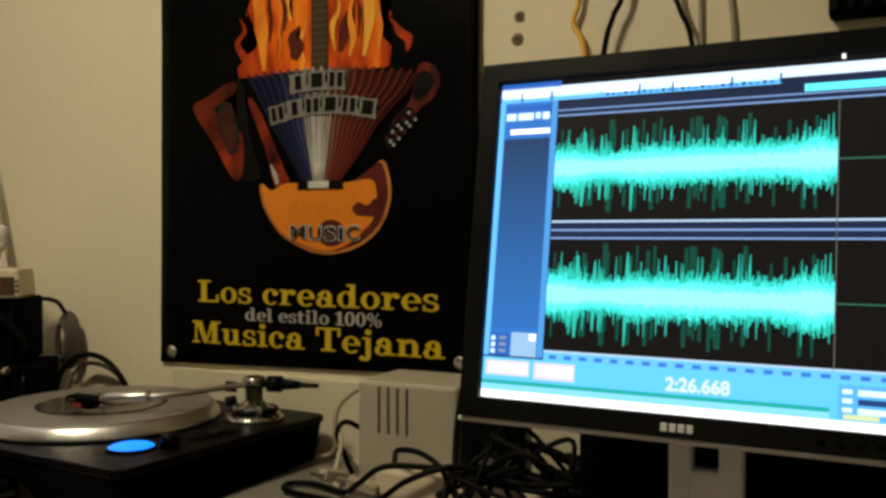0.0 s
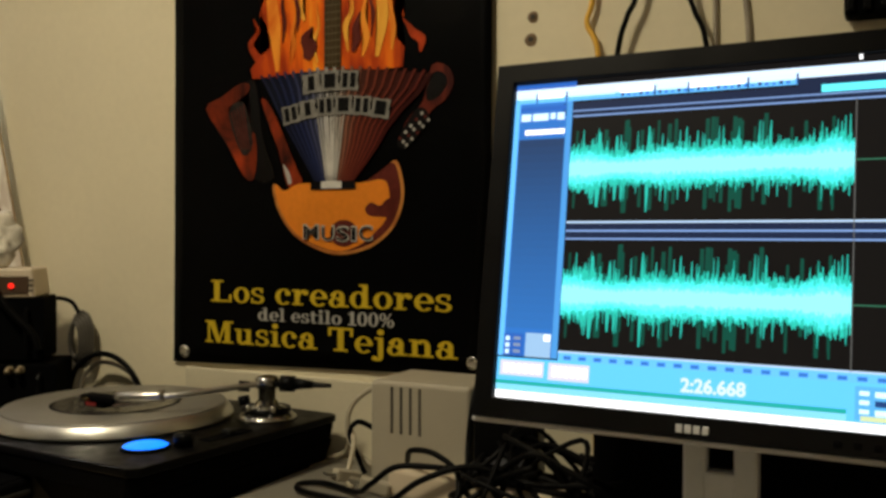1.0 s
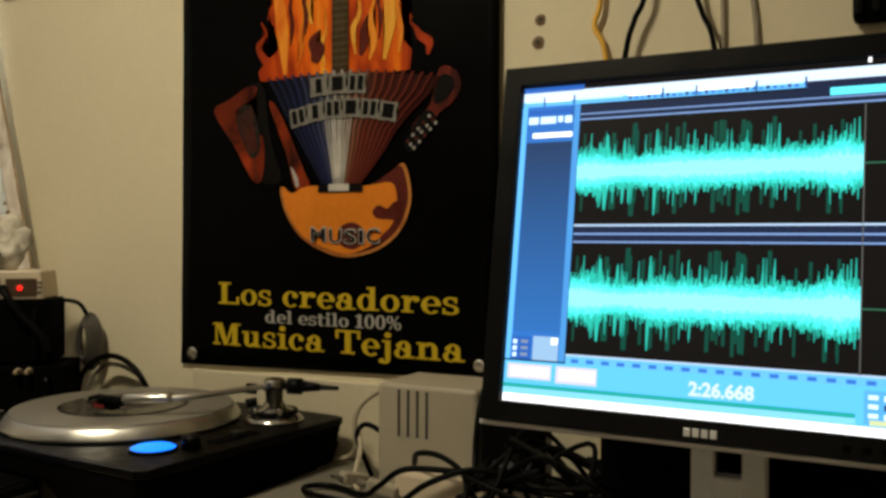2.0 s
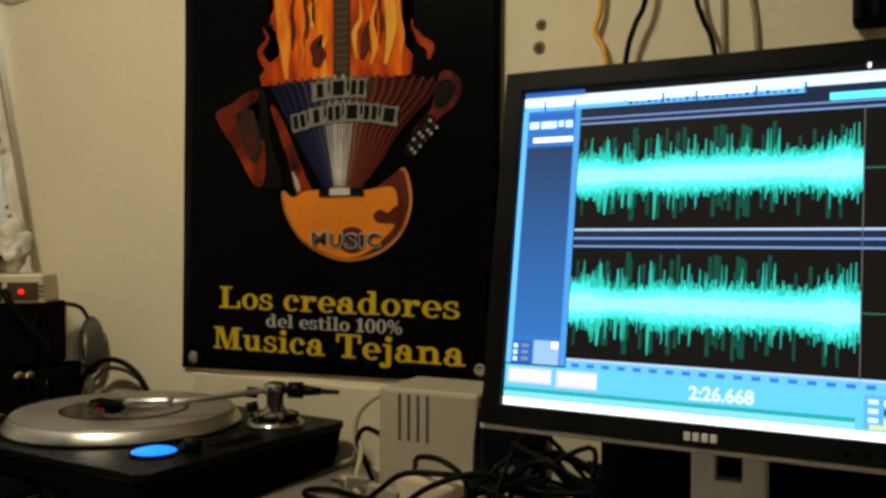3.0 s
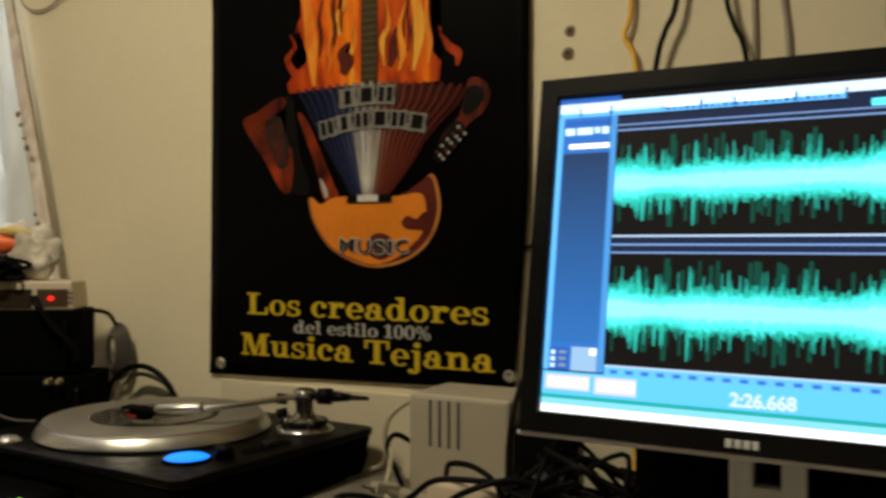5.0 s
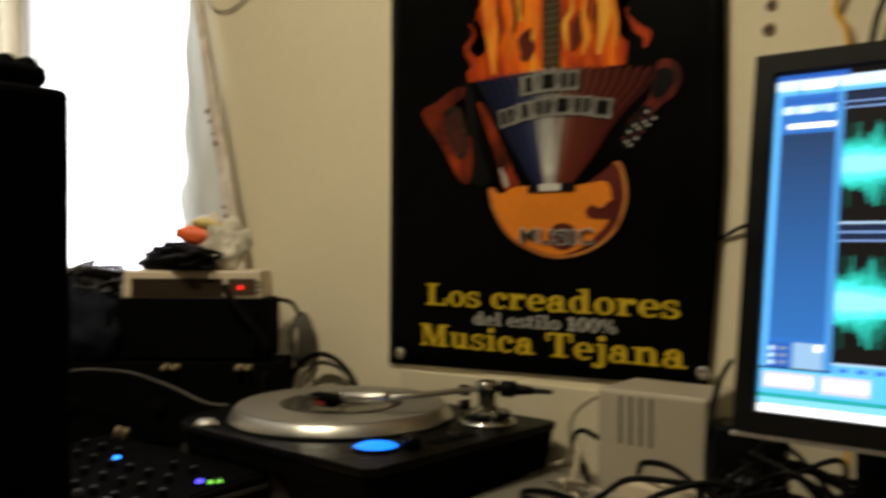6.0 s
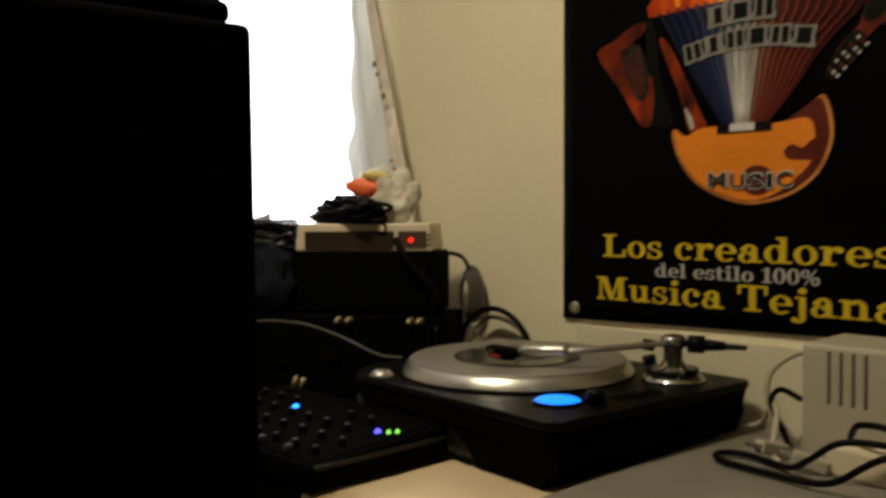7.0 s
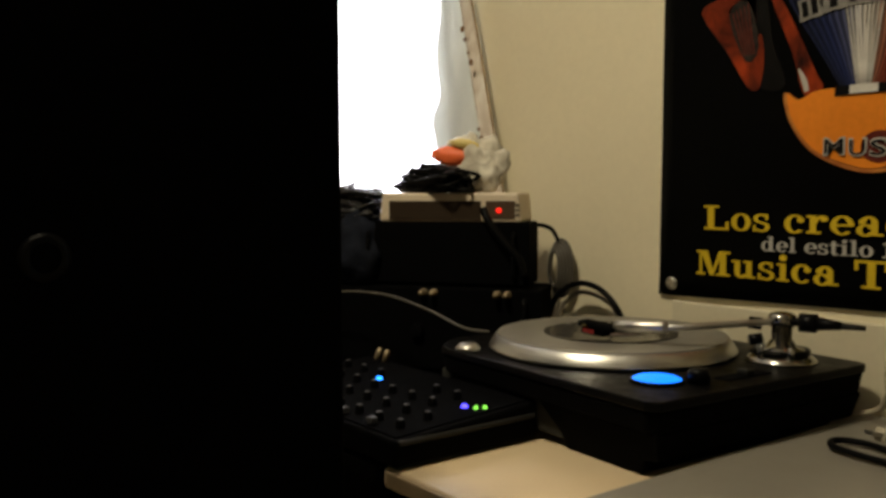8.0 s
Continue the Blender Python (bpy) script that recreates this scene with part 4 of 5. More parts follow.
        for k in range(N):
            u, w = U0 + (U1 - U0) * k / N, (U1 - U0) / N
            e = swell(k / N) * gain
            for nm, y, lo, hi in (("teal", -0.0010, 0.80, 1.28), ("core", -0.0013, 0.66, 0.98), ("heart", -0.0016, 0.48, 0.72), ("white", -0.0019, 0.28, 0.46)):
                b, up, dn = bms[nm], e * rnd.uniform(lo, hi), e * rnd.uniform(lo, hi)
                b.faces.new([b.verts.new(q) for q in ((u, y, -v - dn), (u + w, y, -v - dn), (u + w, y, -v + up), (u, y, -v + up))])
        for nm, mt in (("faint", faint), ("teal", teal), ("core", core), ("heart", heart), ("white", lit("wave_white", (0.30, 0.96, 1.0), 1.3))):
            tagged(part("waveform_" + nm, bms[nm], mt, m), kind="stuff")
        patch("silence_line", 0.302, SW, v - 0.0004, v + 0.0006, lit("silence", (0.08, 0.35, 0.20), 0.6), 2)
    patch("cursor_line", 0.3022, 0.3030, 0.036, 0.256, lit("cursor", (0.45, 0.45, 0.42), 0.35), 3)
    # lower bars
    patch("scale_bar", 0.0605, SW, 0.2563, 0.2635, sky_)
    for k in range(22):
        u = 0.066 + 0.0142 * k
        patch("scale_mark", u, u + 0.007, 0.2588, 0.2622, lit("scale_blue", (0.05, 0.24, 0.80), 0.95), 2)
    patch("lower_bar", 0.0008, SW, 0.2635, 0.2935, cyan)
    patch("lower_box", 0.004, 0.0475, 0.266, 0.280, pink, 2)
    patch("lower_box", 0.052, 0.091, 0.266, 0.2815, pink, 2)
    for k in range(6):
        patch("lower_box_mark", 0.008 + 0.0065 * k, 0.0125 + 0.0065 * k, 0.269, 0.277, white, 3)
        patch("lower_box_mark", 0.056 + 0.0058 * k, 0.060 + 0.0058 * k, 0.269, 0.278, white, 3)
    patch("level_line", 0.0008, 0.30, 0.2845, 0.288, green, 2)
    patch("level_line", 0.0008, 0.30, 0.288, 0.2935, lit("pale_cyan", (0.25, 0.74, 1.0), 1.2), 2)
    part("time_readout", text_mesh("2:26.668", 0.053, 0.011, 0.0002, bold=0.035), lit("readout", (0.72, 0.86, 1.0), 1.2), m, at=pose(0.172, -0.0009, -0.2815))
    patch("lower_right_box", 0.306, SW, 0.266, 0.292, lit("box_blue", (0.12, 0.50, 0.95), 1.1), 2)
    for k in range(3):
        patch("lower_right_mark", 0.309, 0.316, 0.2695 + 0.007 * k, 0.273 + 0.007 * k, lav, 3)
        patch("lower_right_mark", 0.320, 0.345, 0.2695 + 0.007 * k, 0.274 + 0.007 * k, deep if k % 2 else lav, 3)
    patch("yellow_mark", 0.310, 0.335, 0.2885, 0.2925, yellow, 4)
    patch("task_bar", 0.0008, SW, 0.2938, SH, white)
    for k in range(9):
        patch("task_mark", 0.02 + 0.032 * k, 0.043 + 0.032 * k, 0.2955, 0.2985, lav, 2)
    patch("mouse_pointer", 0.304, 0.3065, -0.0005, 0.004, white, 8)
    # maker's badge as plain bars, and the buttons
    for k in range(4):
        part("badge_bar", box(0.171 + 0.0072 * k, 0.1765 + 0.0072 * k, -0.0075, -0.005, -SH - 0.0145, -SH - 0.0075, bevel=0.0006), SILVER, m)
    for k in range(4):
        part("control_button", box(0.292 + 0.014 * k, 0.298 + 0.014 * k, -0.0075, -0.005, -SH - 0.013, -SH - 0.008, bevel=0.001), MATT, m)
    # stand, upright in the world
    back = (pose(-0.333, 0.812, 1.247, 0, 0, yaw) @ pose(0, 0, 0, -tilt)).inverted()
    bm = bmesh.new()
    for x0, x1, z0, z1 in ((-0.183, -0.161, GREY_Z + 0.014, 1.03), (-0.136, -0.114, GREY_Z + 0.014, 1.03), (-0.163, -0.134, GREY_Z + 0.014, 0.876), (-0.163, -0.134, 0.902, 1.03)):
        box(x0, x1, 0.868, 0.890, z0, z1, bevel=0.003, bm=bm)
    part("neck", bm, NECKLIT, m, "silver stand column with a cable slot", at=back)
    part("cable_slot", box(-0.162, -0.135, 0.885, 0.889, 0.872, 0.906), MATT, m, at=back)
    part("hinge", box(-0.19, -0.10, 0.86, 0.90, 1.02, 1.14, bevel=0.01), BLACK, m, at=back)
    part("foot", moved(lathe([(0, 0), (0.125, 0), (0.125, 0.006), (0.11, 0.012), (0.03, 0.018), (0, 0.018)]), pose(-0.146, 0.885, GREY_Z)), BLACK, m, at=back)
    return m


monitor()


# ---- turntable ----
def turntable():
    t = thing("turntable", pose(-0.990, 0.926, BEIGE_Z, 0, 0, -4.5), "black turntable with aluminium platter and lit blue button", "turntable")
    X0, X1, Y0, Y1, H = -0.186, 0.2553, -0.1846, 0.186, 0.088

    def slab(inset, z0, z1, taper=0.0, bevel=0.003):
        """The deck's outline with its cut front corner, drawn in towards its foot."""
        own = bmesh.new()
        ring = [(X0 + inset, Y0 + 0.066), (X0 + 0.012 + inset, Y0 + 0.040), (X0 + 0.046, Y0 + 0.006 + inset), (X0 + 0.075, Y0 + inset), (X1 - 0.012 - inset, Y0 + inset), (X1 - inset, Y0 + 0.010 + inset),
                (X1 - inset, Y1 - 0.014 - inset), (X1 - 0.004 - inset, Y1 - 0.004 - inset), (X1 - 0.014 - inset, Y1 - inset), (X0 + 0.014 + inset, Y1 - inset), (X0 + inset, Y1 - 0.014 - inset)]
        f = own.faces.new([own.verts.new((x, y, z1)) for x, y in ring])
        r = bmesh.ops.extrude_face_region(own, geom=[f])
        for v in r["geom"]:
            if isinstance(v, bmesh.types.BMVert):
                v.co = Vector((v.co.x * (1 - taper), v.co.y * (1 - taper), z0))
        if bevel:
            bmesh.ops.bevel(own, geom=list(own.edges), offset=bevel, segments=2, affect="EDGES", profile=0.5)
        return own

    part("plinth", slab(0.002, 0.053, H - 0.011, 0.015), DECK, t)
    part("top_panel", slab(0.0, H - 0.0105, H, 0.0, 0.002), DECKTOP, t)
    # the lower body: full height at the right, cut away on a slant towards the other end
    own = bmesh.new()
    outline = [(X1 - 0.006, 0.053), (X1 - 0.012, 0.0225), (0.222, 0.0195), (0.212, 0.001), (0.098, 0.001), (0.090, 0.020), (0.060, 0.053)]
    f = own.faces.new([own.verts.new((x, Y0 + 0.010, z)) for x, z in outline])
    r = bmesh.ops.extrude_face_region(own, geom=[f])
    for v in r["geom"]:
        if isinstance(v, bmesh.types.BMVert):
            v.co.y = Y1 - 0.008
    for v in own.verts:
        v.co.y += 0.30 * max(0.0, 0.053 - v.co.z) * (1 if v.co.y < 0 else -1)
    bmesh.ops.bevel(own, geom=list(own.edges), offset=0.002, segments=1, affect="EDGES")
    part("lower_body", own, DECK, t)
    part("base_tray", box(X0 + 0.02, 0.098, Y0 + 0.022, Y1 - 0.012, 0.010, 0.0525, bevel=0.004), TRAYFRONT, t, "dark grey recessed underside")
    for x, y in ((X0 + 0.05, Y0 + 0.09), (X0 + 0.05, Y1 - 0.05)):
        part("foot", moved(lathe([(0, 0), (0.022, 0), (0.025, 0.004), (0.025, 0.010), (0.02, 0.0225), (0, 0.0225)], 24), pose(x, y, 0)), MATT, t, smooth=True)
    part("platter", lathe([(0, H + 0.001), (0.160, H + 0.001), (0.1625, H + 0.0025), (0.1620, H + 0.005), (0.1545, H + 0.0165), (0.1525, H + 0.0185), (0.149, H + 0.019), (0, H + 0.019)], 96), ALU, t, smooth=True)
    part("slipmat", lathe([(0, H + 0.0192), (0.1515, H + 0.0192), (0.1505, H + 0.0208), (0, H + 0.0208)], 96), MAT, t)
    part("spindle", lathe([(0.0036, H + 0.019), (0.0036, H + 0.034), (0.002, H + 0.036), (0, H + 0.036)], 16), CHROME, t, smooth=True)
    # lit start button
    b = moved(lathe([(0, 0), (0.027, 0), (0.027, 0.003), (0.023, 0.005), (0, 0.0055)], 32), pose(0.182, -0.104, H))
    part("start_button", b, glow("blue_button_glow", (0.006, 0.19, 1.0), 2.2), t, "glowing blue button", smooth=True)
    part("button_ring", moved(lathe([(0.0272, 0), (0.0305, 0), (0.030, 0.003), (0.0272, 0.0035)], 32), pose(0.182, -0.104, H)), DECKTOP, t, smooth=True)
    part("strobe_post", moved(lathe([(0, 0), (0.012, 0), (0.012, 0.012), (0.010, 0.016), (0, 0.016)], 20), pose(0.2134, -0.0725, H)), BLACK, t, smooth=True)
    part("record_adapter", moved(lathe([(0.004, 0), (0.016, 0), (0.017, 0.003), (0.011, 0.009), (0.004, 0.009)], 24), pose(-0.092, -0.168, H)), ALU, t, smooth=True)
    # pitch slider at the right side
    part("pitch_slot", box(0.206, 0.226, -0.040, 0.036, H, H + 0.0012), MATT, t)
    part("pitch_slider", box(0.208, 0.224, -0.004, 0.008, H + 0.001, H + 0.008, bevel=0.002), TRAY, t)
    # tonearm
    px, py = 0.186, 0.108
    arm = part("tonearm_base", moved(lathe([(0, 0), (0.042, 0), (0.042, 0.003), (0.036, 0.008), (0.030, 0.009), (0.028, 0.016), (0.018, 0.018), (0.014, 0.026), (0, 0.026)], 40), pose(px, py, H)), CHROME, t, "shiny metal tonearm base", smooth=True)
    part("height_ring", moved(lathe([(0.0285, 0.0095), (0.033, 0.0095), (0.034, 0.012), (0.033, 0.0165), (0.0285, 0.0165)], 32), pose(px, py, H)), DECKTOP, arm, smooth=True)
    for k in range(3):
        a = radians(200 + 62 * k)
        part("lever_post", moved(lathe([(0, 0), (0.0042, 0), (0.0042, 0.016), (0.0025, 0.019), (0, 0.019)], 12), pose(px + 0.034 * math.cos(a), py + 0.034 * math.sin(a), H + 0.004)), CHROME, arm, smooth=True)
    part("gimbal", moved(lathe([(0, 0), (0.012, 0), (0.0125, 0.018), (0.016, 0.019), (0.016, 0.032), (0.011, 0.035), (0.006, 0.036), (0, 0.036)], 24), pose(px, py, H + 0.025)), CHROME, arm, smooth=True)
    bm = tube([(px - 0.014, py - 0.020, H + 0.046), (px - 0.026, py - 0.030, H + 0.048)], 0.0075, n=2, sides=12)
    tube([(px - 0.008, py - 0.028, H + 0.030), (px - 0.016, py - 0.040, H + 0.028)], 0.007, n=2, sides=12, bm=bm)
    part("anti_skate_dial", bm, BLACK, arm, smooth=True)
    bm = tube([(px + 0.010, py + 0.004, H + 0.050), (px + 0.020, py + 0.007, H + 0.050)], 0.005, n=2, sides=14)
    tube([(px + 0.020, py + 0.007, H + 0.050), (px + 0.038, py + 0.014, H + 0.050)], 0.0115, n=2, sides=24, bm=bm)
    tube([(px + 0.038, py + 0.014, H + 0.050), (px + 0.064, py + 0.024, H + 0.0495)], 0.0085, n=2, sides=18, bm=bm, r_end=0.005)
    part("counterweight", bm, BLACK, arm, smooth=True)
    part("weight_tail", tube([(px + 0.063, py + 0.0235, H + 0.0495), (px + 0.088, py + 0.034, H + 0.049)], 0.0042, n=2, sides=12, r_end=0.003), TRAY, arm, smooth=True)
    part("arm_tube", tube([(px, py, H + 0.050), (px - 0.030, py - 0.062, H + 0.047), (0.128, -0.006, H + 0.0445), (0.100, -0.030, H + 0.043)], 0.0042, sides=12), ALU, arm, smooth=True)
    part("headshell_tube", tube([(0.116, -0.016, H + 0.0440), (0.090, -0.036, H + 0.043), (0.058, -0.046, H + 0.040)], 0.0078, n=4, sides=12), ALU, arm, smooth=True)
    hd = pose(0.034, -0.050, H + 0.032, 0, 4, 12)
    part("headshell", moved(box(-0.030, 0.026, -0.012, 0.012, 0.002, 0.010, bevel=0.003), hd), MATT, arm)
    part("cartridge", moved(box(-0.024, 0.010, -0.009, 0.009, -0.006, 0.003, bevel=0.002), hd), MATT, arm)
    part("cartridge_mark", moved(box(-0.020, -0.004, -0.0098, -0.0092, -0.004, 0.001), hd), REDLABEL, arm, "small red cartridge mark")
    part("finger_lift", moved(tube([(-0.012, -0.010, 0.006), (-0.014, -0.024, 0.007), (-0.014, -0.031, 0.011)], 0.0016, sides=6), hd), CHROME, arm)
    return t


turntable()
TZ = BEIGE_Z + 0.088 + 0.021
rec = thing("record", pose(-0.990, 0.926, TZ), "small black vinyl record lying on the platter", "record")
bm = lathe([(0.0038, 0.0), (0.0885, 0.0), (0.0885, 0.0012), (0.086, 0.0017), (0.072, 0.0012), (0.048, 0.0012), (0.046, 0.0017), (0.0038, 0.0017)], 72)
part("disc", bm, VINYL, rec)
part("label", lathe([(0.0042, 0.0018), (0.041, 0.0018), (0.041, 0.0022), (0.0042, 0.0022)], 48), DARKLABEL, rec, "dark paper label")


# ---- small mixing console ----
def knob(parent, x, y, z, r, h, mat, cap=None, m=None):
    k = part("knob", moved(lathe([(0, 0), (r, 0), (r * 0.92, h * 0.6), (r * 0.75, h), (0, h)], 16), (m or Matrix()) @ pose(x, y, z)), mat, parent, smooth=False)
    if cap:
        part("cap", moved(lathe([(0, 0), (r * 0.72, 0), (r * 0.6, 0.0012), (0, 0.0012)], 12), (m or Matrix()) @ pose(x, y, z + h)), cap, k)
    return k


def mixer():
    m = thing("audio_mixer", pose(-1.132, 0.652, BEIGE_Z), "small black audio mixer with knobs and lit blue and green lamps", "audio mixer")
    x0, x1, y0, y1 = -0.190, 0.178, -0.100, 0.106
    bm = box(x0, x1, y0, y1, 0.004, 0.034, bevel=0.004)
    for v in bm.verts:
        if v.co.z > 0.02:
            v.co.z += 0.014 * (v.co.y - y0) / (y1 - y0)
    part("body", bm, MATT, m)
    top = lambda y: 0.0345 + 0.014 * (y - y0) / (y1 - y0)
    face = material("mixer_panel", (0.0022, 0.0022, 0.0026), 0.95, vary=0.3, scale=30, spec=0.02)
    bm = box(x0 + 0.008, x1 - 0.008, y0 + 0.006, y1 - 0.006, 0.0, 0.0016, bevel=0.0005)
    for v in bm.verts:
        v.co.z += top(v.co.y) - 0.0004
    part("panel", bm, face, m)
    part("front_rim", box(x1 - 0.005, x1 + 0.002, y0 + 0.004, y1 - 0.004, 0.028, 0.034, bevel=0.002), material("plain_grey_rim", (0.020, 0.0195, 0.019), 0.5, spec=0.15), m)
    grey = material("grey_knob_cap", (0.040, 0.040, 0.043), 0.5, vary=0.4, spec=0.2)
    for i in range(8):
        for j in range(4):
            x, y = x0 + 0.040 + 0.042 * i, y0 + 0.030 + 0.038 * j
            if (i, j) in ((7, 3), (3, 3), (7, 2), (4, 3)):
                continue
            knob(m, x, y, top(y) + 0.001, 0.0052, 0.009, MATT, grey)
    for i in range(5):
        x = x0 + 0.06 + 0.06 * i
        part("fader", box(x - 0.005, x + 0.005, y0 + 0.010, y0 + 0.020, top(y0 + 0.015) + 0.001, top(y0 + 0.015) + 0.010, bevel=0.002), grey, m)
    for x, y, c, p, r in ((-0.052, 0.032, (0.02, 0.24, 1.0), 4, 0.0046), (0.138, 0.026, (0.08, 0.06, 1.0), 4, 0.0040), (0.153, 0.031, (0.25, 0.85, 0.08), 1.7, 0.0027), (0.160, 0.039, (0.25, 0.85, 0.08), 1.7, 0.0027)):
        part("indicator_lamp", moved(lathe([(0, 0), (r, 0), (r, 0.002), (r * 0.6, 0.004), (0, 0.0045)], 14), pose(x, y, top(y) + 0.001)), glow("indicator_glow", c, p), m, smooth=True)
    for x in (-0.150, -0.130):
        part("jack_plug", moved(lathe([(0, 0), (0.0045, 0), (0.0045, 0.015), (0.003, 0.020), (0, 0.020)], 14), pose(x, y1 - 0.014, top(y1 - 0.014), -20, 0, 0)), BRASS, m, smooth=True)
    for x in (x0 + 0.03, x1 - 0.03):
        for y in (y0 + 0.03, y1 - 0.03):
            part("foot", moved(lathe([(0, 0), (0.008, 0), (0.008, 0.005), (0, 0.005)], 12), pose(x, y, 0)), MATT, m)
    return m


mixer()


# ---- rack and boxes in the corner ----
def rack_unit(name, x0, x1, y0, y1, z0, z1, label, knobs=0):
    r = thing(name, pose((x0 + x1) / 2, (y0 + y1) / 2, z0), label, "audio equipment")
    w, d, h = (x1 - x0) / 2, (y1 - y0) / 2, z1 - z0
    part("case", box(-w, w, -d, d, 0.004, h, bevel=0.004), MATT, r)
    part("faceplate", box(-w - 0.004, w + 0.004, -d - 0.005, -d - 0.0005, 0.006, h - 0.002, bevel=0.0015), MATT, r)
    for x in (-w + 0.02, w - 0.02):
        part("handle", tube([(x, -d - 0.004, 0.02), (x, -d - 0.018, 0.022), (x, -d - 0.018, h - 0.022), (x, -d - 0.004, h - 0.02)], 0.003, n=4, sides=8), BLACK, r)
    for k in range(knobs):
        x = -w + 0.07 + k * (2 * w - 0.12) / max(1, knobs - 1)
        part("knob", moved(lathe([(0, 0), (0.011, 0), (0.010, 0.012), (0, 0.013)], 18), pose(x, -d - 0.005, h * 0.5, 90, 0, 0)), BLACK, r)
    for x in (-w + 0.03, w - 0.03):
        for y in (-d + 0.03, d - 0.03):
            part("foot", moved(lathe([(0, 0), (0.01, 0), (0.01, 0.005), (0, 0.005)], 12), pose(x, y, 0)), MATT, r)
    return r


CORNER = Vector((-1.205, 1.0, 0.0))
TURN = 35.0


def on_stack(u, v, z):
    """A place by the stack in the corner: u to its right along the front, v back from it."""
    c, s = math.cos(radians(TURN)), math.sin(radians(TURN))
    return (CORNER.x + c * u - s * v, CORNER.y + s * u + c * v, z)


def turned(ob, u, v, z):
    ob.matrix_basis = Matrix.Translation(on_stack(u, v, z)) @ pose(0, 0, 0, 0, 0, TURN)
    return ob


turned(rack_unit("amplifier", 0, 0.42, 0, 0.11, 0, 0.141, "black audio power amplifier under another unit", 3), -0.21, 0.055, BEIGE_Z)
turned(rack_unit("black_unit", 0, 0.285, 0, 0.085, 0, 0.106, "black equipment case below a beige box", 0), -0.163, 0.050, 0.893)


def brass_plug(x, y, z, rot):
    p = thing("audio_plug", pose(x, y, z, 90, 0, rot), "small brass audio plug in the black equipment", "plug", "audio plugs")
    part("sleeve", lathe([(0, 0), (0.0052, 0), (0.0052, 0.014), (0.004, 0.018), (0, 0.018)], 14), BRASS, p, smooth=True)
    part("collar", lathe([(0.0054, 0.0), (0.0068, 0.0), (0.0068, 0.004), (0.0054, 0.004)], 14), BRASS, p, smooth=True)
    return p


for u in (-0.050, -0.066, -0.172, -0.190):
    brass_plug(*on_stack(u, -0.005, 0.884), TURN)


def network_box():
    n = turned(thing("beige_box", pose(0, 0, 0), "beige plastic network box with dark front and red lamp", "electronic device"), -0.030, 0.004, 0.999)
    bm = box(-0.240, 0, 0, 0.085, 0.0, 0.047, bevel=0.004)
    for v in bm.verts:
        if v.co.z > 0.03:
            v.co.x = -0.120 + (v.co.x + 0.120) * 0.965
    part("case", bm, BEIGE, n)
    # dark front and lamp field; the box face's shade is in both browns
    part("dark_front", box(-0.222, -0.066, -0.003, 0.0008, 0.003, 0.034, bevel=0.001), material("shaded_dark_front", (0.030, 0.020, 0.012), 0.45, spec=0.15), n)
    part("shaded_lamp_field", box(-0.058, -0.010, -0.002, 0.0008, 0.006, 0.034, bevel=0.001), material("shaded_lamp_field", (0.075, 0.048, 0.03), 0.4, spec=0.2), n)
    part("indicator_lamp", moved(lathe([(0, 0), (0.0044, 0), (0.004, 0.003), (0, 0.004)], 16), pose(-0.036, -0.002, 0.019, 90, 0, 0)), glow("red_lamp", (1.0, 0.02, 0.01), 1.6), n, smooth=True)
    for k in range(3):
        part("vent_slot", box(-0.009, -0.003, -0.0018, 0.0008, 0.010 + 0.008 * k, 0.013 + 0.008 * k), SLOT, n)
    return n


network_box()


def crumple(name, centre, size, mat, label, category, seed, lumps=0.35, res=4):
    t = thing(name, pose(*centre), label, category)
    bm = bmesh.new()
    bmesh.ops.create_icosphere(bm, subdivisions=res, radius=1)
    for v in bm.verts:
        n = v.co.normalized()
        d = 1 + lumps * noise.noise(n * 2.3 + Vector((seed, 0, 0))) + lumps * 0.5 * noise.noise(n * 6 + Vector((0, seed, 0))) + lumps * 0.3 * abs(noise.noise(n * 13 + Vector((0, 0, seed))))
        v.co = Vector((n.x * size[0] * d, n.y * size[1] * d, max(0.0, (n.z + 0.75) * size[2] / 1.75 * d)))
    part("bag" if "bag" in name else "cloth", bm, mat, t, smooth=True)
    return t


bag = crumple("plastic_bag", on_stack(-0.132, 0.064, 1.046), (0.080, 0.028, 0.086), PLASTICBAG, "crumpled white plastic bag with orange and yellow print", "bag", 3.1)
for nm, mt, dx, dz, w, h in (("orange_print", ORANGE, -0.024, 0.060, 0.036, 0.015), ("yellow_print", BAGYELLOW, -0.004, 0.080, 0.026, 0.009)):
    bm = bmesh.new()
    bmesh.ops.create_icosphere(bm, subdivisions=3, radius=1)
    for v in bm.verts:
        d = 1 + 0.25 * noise.noise(v.co * 2.5)
        v.co = Vector((v.co.x * w * d, v.co.y * 0.010 * d, v.co.z * h * d))
    part(nm, bm, mt, bag, smooth=True, at=pose(0, 0, 0, 0, 0, TURN) @ pose(dx, -0.022, dz, 0, 6, 0))


